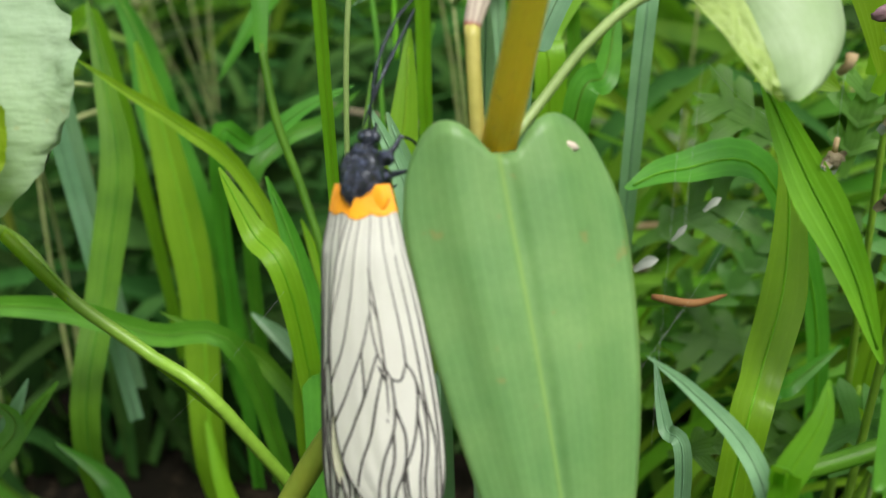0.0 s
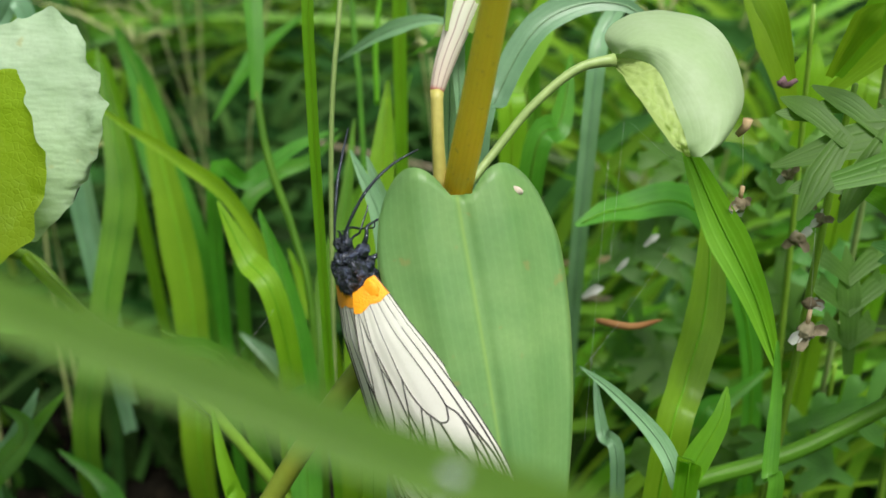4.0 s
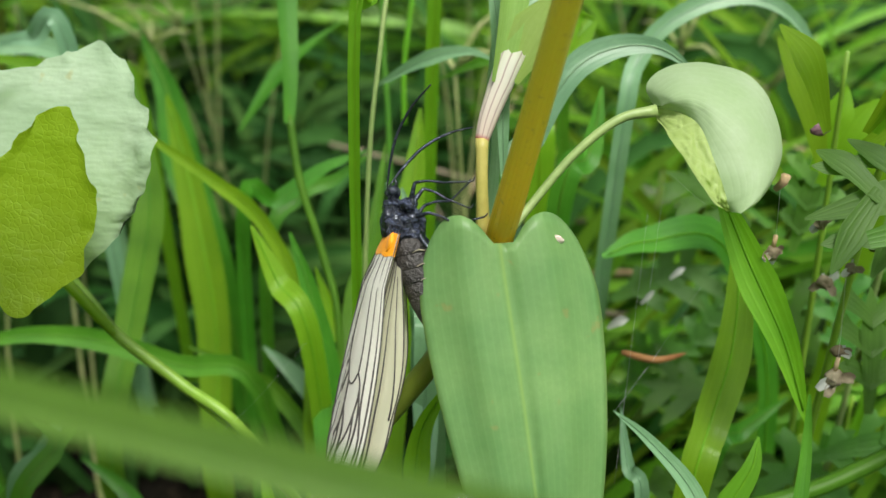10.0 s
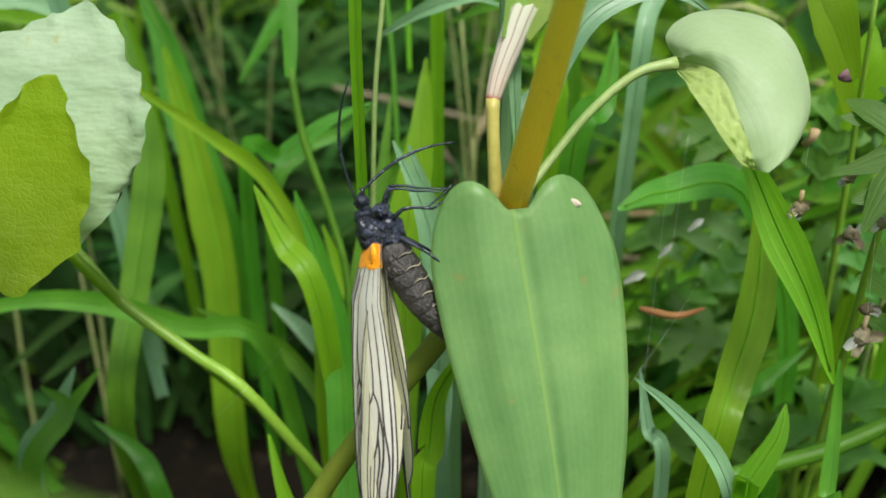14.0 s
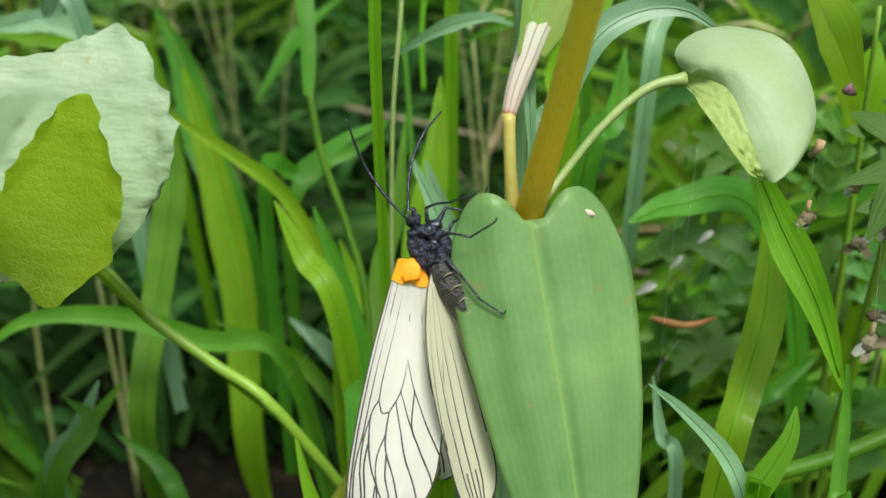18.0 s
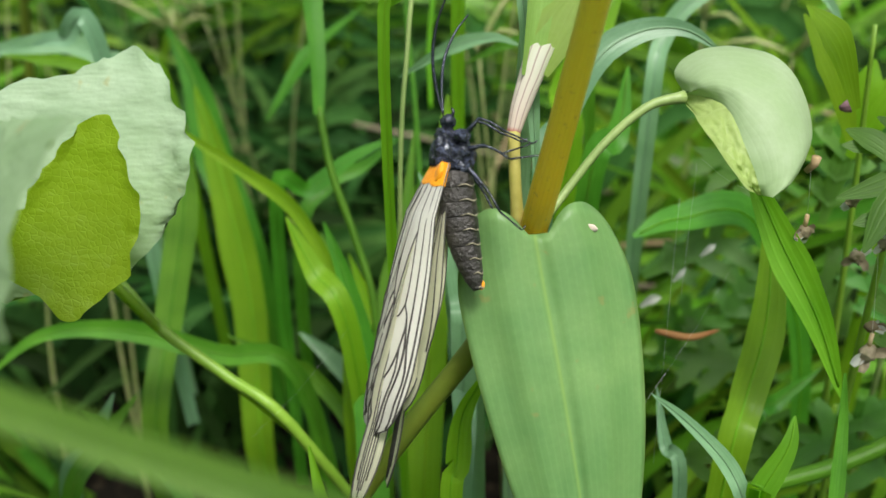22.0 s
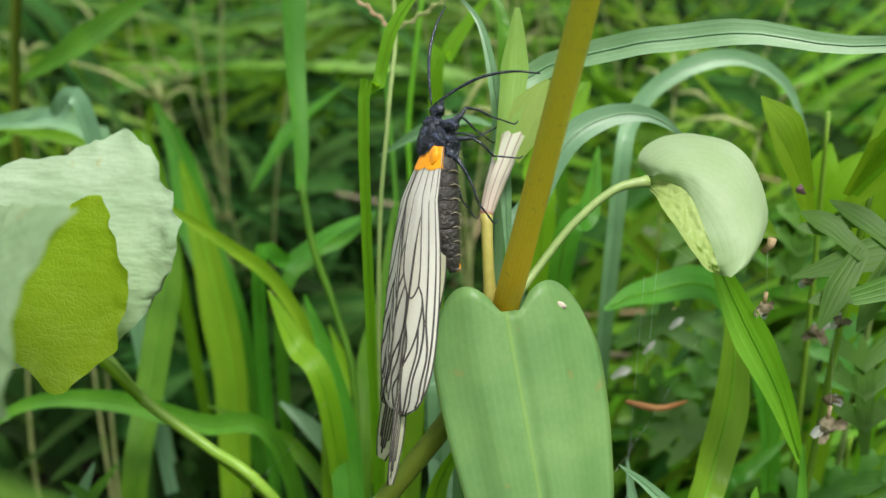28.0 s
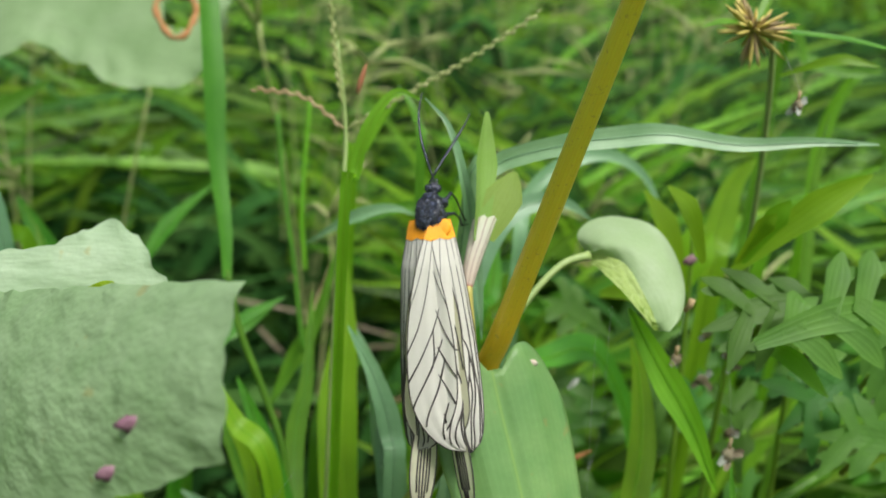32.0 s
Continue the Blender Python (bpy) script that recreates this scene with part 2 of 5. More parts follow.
FINE = leaf_material("grass_fine", (0.10, 0.24, 0.014), (0.16, 0.34, 0.022), (0.26, 0.55, 0.02), 4, 0.42, 0.42, island=True, spread=0.4)
NEARBLADE = leaf_material("grass_near", (0.054, 0.145, 0.016), (0.09, 0.212, 0.027), (0.14, 0.38, 0.018), 5, 0.3, 0.45, spread=0.05)
DAYLEAF = leaf_material("dayflower_leaf", (0.12, 0.245, 0.076), (0.215, 0.355, 0.118), (0.28, 0.52, 0.05), 23, 0.28, 0.42, 0.06, spots=420.0, spread=0.02, waxy=0.16, lines=0.11, rib=(0.30, 0.42, 0.10))
YOUNG = leaf_material("young_leaf", (0.21, 0.37, 0.07), (0.30, 0.46, 0.13), (0.38, 0.58, 0.08), 8, 0.4, 0.42, 0.15, spread=0.05, lines=0.15)
SPATHE = leaf_material("spathe_skin", (0.31, 0.425, 0.215), (0.39, 0.49, 0.30), (0.38, 0.54, 0.12), 13, 0.3, 0.5, 0.12, spread=0.02, lines=0.05, wrinkle=260.0)
SPATHE_IN = leaf_material("spathe_inside", (0.28, 0.42, 0.11), (0.40, 0.53, 0.22), (0.50, 0.72, 0.14), 1, 0.35, 0.42, 0.8, net=560.0, spread=0.02, lines=0.0)
PALE = leaf_material("pale_leaf", (0.25, 0.36, 0.215), (0.35, 0.46, 0.31), (0.30, 0.48, 0.08), 2, 0.22, 0.6, 0.85, spots=260.0, spread=0.02, lines=0.1, wrinkle=330.0)
# Slightly darker, greener copy of pale_leaf for the near lobe.
NEARLOBE = leaf_material("near_lobe_leaf", (0.21, 0.33, 0.16), (0.29, 0.41, 0.23), (0.30, 0.48, 0.06), 2, 0.24, 0.6, 0.8, spots=260.0, spread=0.02, lines=0.1, wrinkle=330.0)
# Same leaf as the pale lobes; light coming through is mixed into its colour.
BACKLIT = leaf_material("curled_leaf", (0.15, 0.28, 0.012), (0.19, 0.33, 0.016), (0.36, 0.60, 0.015), 2, 0.55, 0.5, 0.5, spread=0.02, lines=0.1, wrinkle=300.0, net=1300.0)
# Darkened copy of the pale leaf; its colour offsets the sky light on top.
DIMMED = leaf_material("dimmed_leaf", (0.13, 0.24, 0.10), (0.20, 0.32, 0.16), (0.2, 0.38, 0.05), 2, 0.2, 0.55, 0.5, spots=200.0, spread=0.02, lines=0.1, wrinkle=200.0)
WEED = leaf_material("weed_leaf", (0.045, 0.14, 0.022), (0.085, 0.22, 0.035), (0.18, 0.46, 0.03), 4, 0.38, 0.5, 0.25, spread=0.25)
STEM = stem_material()
SHEATH = sheath_material()
STALK = plain_material("stalk_green", (0.20, 0.30, 0.09), (0.28, 0.38, 0.13), 500.0, 0.45)
SHOOT = plain_material("shoot_skin", (0.36, 0.34, 0.07), (0.45, 0.40, 0.11), 500.0, 0.42)
LEAFSTALK = plain_material("leaf_stalk", (0.15, 0.29, 0.025), (0.20, 0.36, 0.035), 400.0, 0.42)
OLIVE = plain_material("stem_olive", (0.19, 0.23, 0.025), (0.13, 0.22, 0.03), 300.0, 0.42)
WING = wing_material("wing_scales", (0.69, 0.69, 0.63), (0.75, 0.75, 0.69), (0.82, 0.84, 0.73), 0.36)
HINDWING = wing_material("hindwing_scales", (0.58, 0.58, 0.41), (0.64, 0.64, 0.48), (0.76, 0.78, 0.46), 0.38)
VEIN = plain_material("wing_vein", (0.035, 0.032, 0.03), (0.06, 0.055, 0.05), 900.0, 0.6)
ORANGE = plain_material("orange_scales", (0.88, 0.37, 0.006), (0.82, 0.29, 0.004), 1500.0, 0.55, 0.6, sheen=0.1)
BLACK = fur_material()
CHITIN = plain_material("blue_black_shell", (0.006, 0.008, 0.012), (0.016, 0.020, 0.032), 900.0, 0.22, 0.8, 0.0003, spec=0.8, tint=(0.8, 0.88, 1.0))
BELLY = plain_material("belly_scales", (0.020, 0.019, 0.018), (0.070, 0.064, 0.056), 900.0, 0.36, 1.0, 0.0004, spec=0.5)
BAND = plain_material("pale_band", (0.26, 0.24, 0.16), (0.36, 0.33, 0.24), 1500.0, 0.6)
STRAW = plain_material("dry_straw", (0.42, 0.30, 0.15), (0.55, 0.45, 0.28), 600.0, 0.7, through=0.25, glow=(0.6, 0.45, 0.2))
HUSK = plain_material("dry_husk", (0.12, 0.095, 0.05), (0.30, 0.27, 0.18), 700.0, 0.75, 0.8)
PETAL = plain_material("withered_petal", (0.26, 0.28, 0.24), (0.42, 0.44, 0.41), 600.0, 0.6, through=0.3)
BROWN = plain_material("brown_twig", (0.30, 0.13, 0.04), (0.38, 0.19, 0.07), 600.0, 0.7)
SILK = plain_material("silk", (0.7, 0.72, 0.7), (0.8, 0.8, 0.8), 500.0, 0.3)
PURPLE = plain_material("purple_spot", (0.15, 0.06, 0.10), (0.28, 0.18, 0.20), 900.0, 0.6)
SCAR = plain_material("leaf_scar", (0.60, 0.48, 0.40), (0.66, 0.58, 0.48), 1800.0, 0.7)
SEED = plain_material("seed_green", (0.22, 0.30, 0.08), (0.38, 0.40, 0.18), 1500.0, 0.55)
RUST = plain_material("rust_spikelet", (0.34, 0.13, 0.06), (0.42, 0.22, 0.12), 1500.0, 0.6)
GOLD = plain_material("sedge_gold", (0.56, 0.46, 0.10), (0.70, 0.62, 0.22), 1200.0, 0.6, through=0.2, glow=(0.7, 0.55, 0.1))


def dew_material():
    n = Nodes("dew_water")
    skin = n.add("BsdfPrincipled", in_Roughness=0.02)
    skin.inputs["IOR"].default_value = 1.33
    skin.inputs["Transmission Weight"].default_value = 0.75
    skin.inputs["Base Color"].default_value = (0.9, 0.95, 1.0, 1)
    return n.out(skin.outputs[0])


DEW = dew_material()


def soil_material():
    n = Nodes("soil")
    obj = n.add("TexCoord").outputs["Object"]
    # Near soil is coloured almost black to carry the shade between tussocks.
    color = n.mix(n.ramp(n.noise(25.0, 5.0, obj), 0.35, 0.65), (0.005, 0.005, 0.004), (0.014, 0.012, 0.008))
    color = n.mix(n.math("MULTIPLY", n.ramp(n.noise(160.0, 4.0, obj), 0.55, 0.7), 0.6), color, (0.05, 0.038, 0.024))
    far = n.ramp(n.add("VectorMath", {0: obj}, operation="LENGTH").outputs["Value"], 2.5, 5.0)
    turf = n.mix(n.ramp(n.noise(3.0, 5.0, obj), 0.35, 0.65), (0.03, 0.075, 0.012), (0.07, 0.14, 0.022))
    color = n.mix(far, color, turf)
    bump = n.add("Bump", {"Height": n.noise(120.0, 5.0, obj)}, in_Strength=1.0, in_Distance=0.004).outputs[0]
    skin = n.add("BsdfPrincipled", {"Base Color": color, "Normal": bump}, in_Roughness=1.0)
    skin.inputs["Specular IOR Level"].default_value = 0.02
    return n.out(skin.outputs[0])


# ---- mesh builders, all in millimetres ----
def spline(points, count):
    """Points evenly spread in parameter on a smooth curve through the given ones."""
    p = [Vector(q) for q in points]
    p = [2 * p[0] - p[1]] + p + [2 * p[-1] - p[-2]]
    out = []
    for k in range(count):
        s = k / (count - 1) * (len(p) - 3)
        i = min(int(s), len(p) - 4)
        u = s - i
        a, b, c, d = p[i:i + 4]
        out.append(0.5 * ((2 * b) + (c - a) * u + (2 * a - 5 * b + 4 * c - d) * u * u + (3 * b - a - 3 * c + d) * u ** 3))
    return out


class Shell:
    """Gathers vertices, faces and uv pairs, and becomes one mesh."""

    def __init__(self):
        self.verts, self.faces, self.uvs = [], [], []

    def grid(self, rows, uvs=None, closed=False):
        """Rows of equally many points, skinned into quads."""
        base, wide = len(self.verts), len(rows[0])
        for i, row in enumerate(rows):
            for j, v in enumerate(row):
                self.verts.append((v[0] * MM, v[1] * MM, v[2] * MM))
                self.uvs.append(uvs[i][j] if uvs else (j / max(1, wide - 1), i / max(1, len(rows) - 1)))
        for i in range(len(rows) - 1):
            for j in range(wide if closed else wide - 1):
                k = (j + 1) % wide
                self.faces.append((base + i * wide + j, base + i * wide + k, base + (i + 1) * wide + k, base + (i + 1) * wide + j))
        return self

    def tube(self, path, radii, sides=8):
        """A tapered tube along a path; radii is one number a point."""
        rows, side = [], None
        for i, p in enumerate(path):
            way = (path[min(i + 1, len(path) - 1)] - path[max(i - 1, 0)]).normalized()
            if side is None:
                side = way.orthogonal().normalized()
            side = (side - way * side.dot(way)).normalized()
            other = way.cross(side)
            r = radii[i] if hasattr(radii, "__len__") else radii
            rows.append([p + (side * math.cos(a) + other * math.sin(a)) * r for a in (6.28318 * k / sides for k in range(sides))])
        self.grid(rows, [[(k / sides, i / (len(rows) - 1)) for k in range(sides)] for i in range(len(rows))], True)
        for row in (0, len(rows) - 1):
            start = len(self.verts) - len(rows) * sides + row * sides
            self.faces.append(tuple(range(start, start + sides)) if row else tuple(reversed(range(start, start + sides))))
        return self

    def mesh(self, name, material, smooth=True):
        me = bpy.data.meshes.new(name)
        me.from_pydata(self.verts, [], self.faces)
        layer = me.uv_layers.new(name="UVMap")
        order = np.empty(len(me.loops), dtype=np.int32)
        me.loops.foreach_get("vertex_index", order)
        layer.data.foreach_set("uv", np.array(self.uvs, dtype=np.float32)[order].ravel())
        if smooth:
            me.polygons.foreach_set("use_smooth", np.ones(len(me.polygons), dtype=bool))
        me.materials.append(material)
        me.update()
        return me


def part(name, shell, material, parent, label="", m=None):
    """One mesh under a thing or a part."""
    ob = new(name, shell.mesh(name, material) if isinstance(shell, Shell) else shell)
    ob.parent = parent
    if m is not None:
        ob.matrix_basis = m
    return tagged(ob, label)


def thing(name, label, category, group="", place=(0, 0, 0)):
    ob = new(name)
    ob.empty_display_size = 0.005
    ob.location = at(*place)
    return tagged(ob, label, category, group)


def ball(shell, centre, radii, rings=10, sides=14, rough=0.0, seed=0.0):
    """A rounded body, uneven by noise."""
    rows = []
    for i in range(rings + 1):
        a = math.pi * i / rings
        row = []
        for k in range(sides):
            b = 6.28318 * k / sides
            d = Vector((math.sin(a) * math.cos(b), math.cos(a), math.sin(a) * math.sin(b)))
            g = 1 + rough * noise.noise(d * 2.5 + Vector((seed, 0, 0)))
            row.append(Vector(centre) + Vector((d.x * radii[0], d.y * radii[1], d.z * radii[2])) * g)
        rows.append(row)
    return shell.grid(rows, None, True)


def ribbon(shell, points, width, facing=(0, -0.8, 0.6), fold=0.25, tip=1.0, base=0.7, steps=16, twist=0.0, cross=4):
    """A grass leaf along a curve: widest in its lower half, folded along its midrib, pointed at the first point."""
    path = spline(points, steps)
    rows, uvs = [], []
    for i, p in enumerate(path):
        s = i / (steps - 1)
        way = (path[min(i + 1, steps - 1)] - path[max(i - 1, 0)]).normalized()
        face = Vector(facing)
        face = (Matrix.Rotation(twist * (s - 0.5), 3, way) @ face)
        side = way.cross(face).normalized()
        up = side.cross(way).normalized()
        w = width * 0.5 * (min(1.0, (s / 0.42 * tip + (1 - tip)) ** 0.75) if s < 0.42 else 1.0 - (1 - base) * (s - 0.42) / 0.58)
        row, line = [], []
        for j in range(cross + 1):
            u = 2 * j / cross - 1
            row.append(p + side * (u * w) + up * (abs(u) * w * fold))
            line.append((j / cross, s))
        rows.append(row)
        uvs.append(line)
    return shell.grid(rows, uvs)


def sheet(shell, one, two, bulge=(0, 0, 0), rows=24, cols=18, frill=0.0, seed=0.0, crumple=0.0):
    """A leaf surface spread between two smooth edge curves, swollen by bulge in its middle."""
    a, b = spline(one, rows), spline(two, rows)
    grid, uvs = [], []
    for i in range(rows):
        line = []
        for j in range(cols):
            u = j / (cols - 1)
            p = a[i].lerp(b[i], u) + Vector(bulge) * math.sin(math.pi * u)
            if frill:
                edge = max(abs(2 * u - 1), abs(2 * i / (rows - 1) - 1)) ** 3
                p += frill * edge * noise.noise_vector(p * 0.45 + Vector((seed, 0, 0))) + 0.35 * frill * noise.noise_vector(p * 0.16)
            if crumple:
                p.y += crumple * math.sin(math.pi * u) ** 0.6 * noise.noise(Vector((i / rows * 15, u * 4.5, 1.7)))
            line.append(p)
        grid.append(line)
        uvs.append([(j / (cols - 1), i / (rows - 1)) for j in range(cols)])
    return shell.grid(grid, uvs)


# ---- ground ----
def build_ground():
    shell = Shell()
    stops = [0, 30, 60, 90, 130, 180, 250, 350, 500, 800, 1500, 4000, 20000, 200000, 2000000]
    rings = []
    for r in stops:
        rings.append([Vector((r * math.cos(a), 80 + r * math.sin(a), (6 * noise.noise(Vector((r * math.cos(a), r * math.sin(a), 0)) * 0.02) - 2) if r < 4000 else -3))
                      for a in (6.28318 * k / 48 for k in range(48))])
    shell.grid(rings, None, True)
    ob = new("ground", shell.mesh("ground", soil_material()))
    tagged(ob, "soil under dense meadow grass, near black with the shade of gaps", "ground", kind="structure")


build_ground()


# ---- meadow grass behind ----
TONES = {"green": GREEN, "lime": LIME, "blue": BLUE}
LABELS = {"green": "fresh green grass blade standing in the meadow", "lime": "bright yellow-green grass blade with backlight put into its colour",
          "blue": "bluish green arching grass leaf with sky sheen in its colour"}


TUFTS = {}


def blade(kind, tone, width, *points):
    """One grass leaf or stem as a thing of its own; the first point is its tip."""
    shell = Shell()
    pts = [Vector(p) for p in points]
    if kind in ("stem", "stemthick"):
        path = spline(pts, 24)
        shell.tube(path, [width * 0.5] * 24, 8)
        name, label = "grass_stalk", "round green grass stalk crossing the meadow"
    else:
        low = pts[-1]
        rooted = low.z < pts[0].z + 6
        if low.z > 8 and rooted and kind in ("broad", "long", "nib", "arch"):
            drift = (pts[-1] - pts[-2]) * 0.4
            pts.append(Vector((low.x + drift.x, low.y + abs(drift.y) + 4, max(1.0, low.z * 0.45))))
        tip, base, fold = {"broad": (0.97, 0.75, 0.22), "hang": (0.97, 0.6, 0.3), "arch": (1.0, 0.8, 0.3), "long": (0.95, 0.8, 0.25), "nib": (0.9, 0.9, 0.45),
                           "node": (0.35, 0.4, 0.2)}[kind]
        base = base if rooted else 0.1
        rng = random.Random(int(width * 100 + pts[0].x * 7))
        ribbon(shell, pts, width, (rng.uniform(-0.5, 0.5), -0.9, 0.45), fold, tip, base, 26, rng.uniform(-0.5, 0.5) if kind == "broad" else 0.0)
        name, label = "grass_blade", LABELS[tone]
    here = pts[len(pts) // 2]
    key = (round(here.x / 32), round(here.y / 45))
    if key not in TUFTS:
        TUFTS[key] = thing("grass_tuft", "loose tuft of " + {"green": "fresh green", "lime": "yellow-green", "blue": "pale bluish green"}[tone] + " meadow grass leaves", "grass", "grass tufts")
    ob = part(name, shell, TONES[tone], TUFTS[key], label)
    if kind in ("broad", "arch", "long", "hang"):
        rib = Shell()
        wide = len(shell.verts) // 26
        rib.tube([Vector(shell.verts[i * wide + wide // 2]) / MM - Vector((0, 0.1, 0)) for i in range(1, 26)], width * 0.03, 5)
        part("midrib", rib, TONES[tone], ob)
    return ob


blade("broad", "green", 5.6, (-27, 50, 134), (-23, 45, 124), (-20, 38, 111), (-19, 28, 93), (-18, 22, 81))
blade("node", "green", 4.5, (-30, 95, 215), (-29.5, 87, 201), (-29, 78, 184), (-29, 72, 170), (-28, 65, 157), (-28, 61, 149))
blade("stem", "green", 1.3, (-28, 62, 150), (-26, 57, 140), (-22, 52, 129), (-19, 46, 118), (-18, 34, 93))
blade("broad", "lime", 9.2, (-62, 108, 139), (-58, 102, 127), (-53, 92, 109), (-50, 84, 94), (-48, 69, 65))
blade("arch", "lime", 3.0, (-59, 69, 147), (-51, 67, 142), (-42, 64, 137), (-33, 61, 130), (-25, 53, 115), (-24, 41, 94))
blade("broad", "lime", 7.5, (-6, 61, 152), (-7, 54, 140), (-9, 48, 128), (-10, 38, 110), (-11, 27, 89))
blade("broad", "green", 3.7, (-12, 63, 145), (-14, 55, 130), (-17, 49, 119), (-18, 35, 94))
blade("broad", "blue", 3.8, (-5, 32, 137), (-5, 26, 127), (-4, 21, 117), (-5, 13, 102))
blade("broad", "lime", 3.6, (-0, 10, 133), (-4, 6, 128), (-5, 3, 122), (-6, -0, 115))
blade("arch", "blue", 2.2, (18, -1, 136), (22, -2, 133), (27, -4, 128), (29, -7, 124), (30, -10, 118))
blade("broad", "lime", 2.9, (33, -7, 137), (32, -9, 134), (29, -11, 129), (28, -13, 126))
# The lime tone brightens a blade whose facing leaves it dark.
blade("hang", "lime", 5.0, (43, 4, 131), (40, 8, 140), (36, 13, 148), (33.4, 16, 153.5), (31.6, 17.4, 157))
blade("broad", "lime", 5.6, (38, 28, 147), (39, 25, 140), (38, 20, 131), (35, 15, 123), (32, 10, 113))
blade("arch", "blue", 3.9, (32, 35, 166), (27, 36, 169), (21, 36, 169), (15, 34, 166), (10, 30, 158), (7, 24, 149))
blade("long", "blue", 3.3, (63, 7, 185), (53, 9, 185), (43, 12, 184), (33, 15, 185), (25, 17, 184), (19, 18, 183), (8, 20, 179), (4, 18, 170))
blade("arch", "blue", 3.3, (60, 61, 157), (56, 65, 166), (48, 67, 170), (38, 66, 168), (30, 63, 161), (27, 57, 146))
blade("hang", "blue", 2.0, (5, 9, 157), (4.8, 11, 164), (4.4, 14, 171), (3.6, 17, 178), (2, 21, 185), (-1, 24, 188.6))
blade("long", "lime", 1.9, (-1, 25, 188), (-5, 26, 189), (-9, 25, 184), (-11, 24, 177), (-13, 21, 169))
blade("stemthick", "green", 2.4, (77, 21, 121), (66, 19, 117), (52, 16, 111), (39, 15, 107), (31, 14, 105))
blade("nib", "lime", 1.7, (-20, -15, 140), (-19, -17, 136), (-18, -18, 132), (-17, -20, 128))
blade("stem", "green", 1.0, (-15, 101, 172), (-14, 92, 153), (-13, 87, 143), (-12, 78, 125))
blade("stem", "lime", 1.0, (-7, 108, 174), (-10, 97, 152), (-10, 91, 139))
blade("arch", "green", 4.4, (-49, 115, 128), (-41, 121, 139), (-36, 124, 144), (-26, 128, 151))
blade("arch", "blue", 4.5, (-106, 95, 147), (-98, 97, 151), (-91, 97, 152), (-84, 98, 152), (-76, 96, 149), (-73, 93, 142))
blade("arch", "green", 3.3, (-16, 83, 136), (-23, 81, 131), (-30, 79, 128), (-36, 74, 116))
blade("broad", "green", 9.5, (-75, 137, 145), (-68, 130, 132), (-64, 123, 116), (-56, 113, 96))
blade("stemthick", "lime", 1.7, (-60, 36, 133), (-51, 32, 125), (-41, 29, 118), (-30, 25, 110))
blade("broad", "green", 3.5, (-70, 39, 104), (-66, 37, 100), (-72, 31, 89))
blade("arch", "green", 3.5, (-48, 55, 109), (-38, 53, 105), (-30, 51, 100), (-22, 44, 88))
blade("broad", "green", 3.3, (-16, 73, 140), (-24, 71, 137), (-32, 68, 132), (-38, 66, 130))
blade("broad", "blue", 3.9, (-10, 33, 150), (-6, 29, 142), (-4, 25, 134), (-4, 22, 124))
blade("broad", "green", 2.5, (4, 66, 184), (7, 62, 178), (7, 58, 165))
blade("broad", "lime", 3.5, (-25, 63, 121), (-21, 58, 112), (-17, 54, 102))
blade("arch", "green", 2.4, (-4, 80, 151), (4, 79, 155), (12, 77, 157), (19, 74, 152))
blade("broad", "lime", 6.2, (21, 76, 161), (23, 78, 164), (19, 74, 156), (14, 70, 148), (15, 66, 139))
blade("broad", "green", 4.8, (24, 62, 156), (22, 57, 146), (17, 53, 137))
blade("nib", "green", 1.7, (38, -6, 142), (38, -8, 136), (37, -12, 129), (37, -14, 124))
blade("arch", "blue", 2.1, (23, 17, 124), (24, 13, 117), (26, 10, 110))
blade("arch", "green", 3.5, (61, 52, 102), (53, 49, 97), (47, 46, 92))
blade("long", "lime", 4.3, (136, 98, 184), (127, 99, 180), (119, 96, 165), (114, 90, 143))
blade("arch", "lime", 3.9, (120, 72, 166), (109, 74, 160), (96, 74, 151), (89, 71, 136))
blade("broad", "green", 6.6, (-65, 95, 150), (-62, 88, 136), (-60, 81, 123), (-63, 71, 104), (-66, 58, 81))
blade("arch", "green", 4.1, (-92, 50, 103), (-81, 54, 110), (-65, 55, 110), (-49, 53, 106), (-34, 51, 102))
blade("broad", "blue", 5.3, (-38, 74, 97), (-31, 71, 92), (-22, 67, 83), (-17, 61, 72))
blade("broad", "green", 4.1, (-64, 49, 100), (-72, 44, 91), (-79, 38, 80))
blade("arch", "green", 3.8, (-72, 58, 81), (-63, 55, 75), (-58, 50, 67))
blade("broad", "lime", 3.7, (-108, 111, 147), (-93, 110, 145), (-76, 109, 142), (-68, 108, 138))
blade("arch", "green", 5.6, (-97, 112, 156), (-85, 114, 163), (-72, 118, 171), (-63, 119, 176))
blade("arch", "blue", 2.5, (-14, 58, 156), (-6, 57, 161), (1, 56, 163), (6, 54, 162))
blade("broad", "lime", 3.1, (7, 73, 182), (2, 72, 176), (-2, 71, 170), (-4, 69, 163))
blade("broad", "green", 4.4, (-5, 60, 136), (-10, 57, 123), (-12, 53, 108))
blade("broad", "blue", 4.7, (-8, 36, 148), (-5, 32, 139), (-4, 28, 129), (-3, 25, 120))
blade("broad", "lime", 4.1, (-32, 44, 138), (-28, 41, 130), (-22, 36, 119))
blade("broad", "green", 4.2, (-19, 80, 112), (-14, 82, 121), (-8, 84, 131), (-3, 88, 146))
blade("broad", "lime", 6.6, (85, 70, 168), (80, 70, 162), (76, 67, 151), (74, 64, 140))
blade("arch", "green", 4.1, (128, 88, 184), (118, 91, 184), (110, 94, 186), (104, 96, 187))
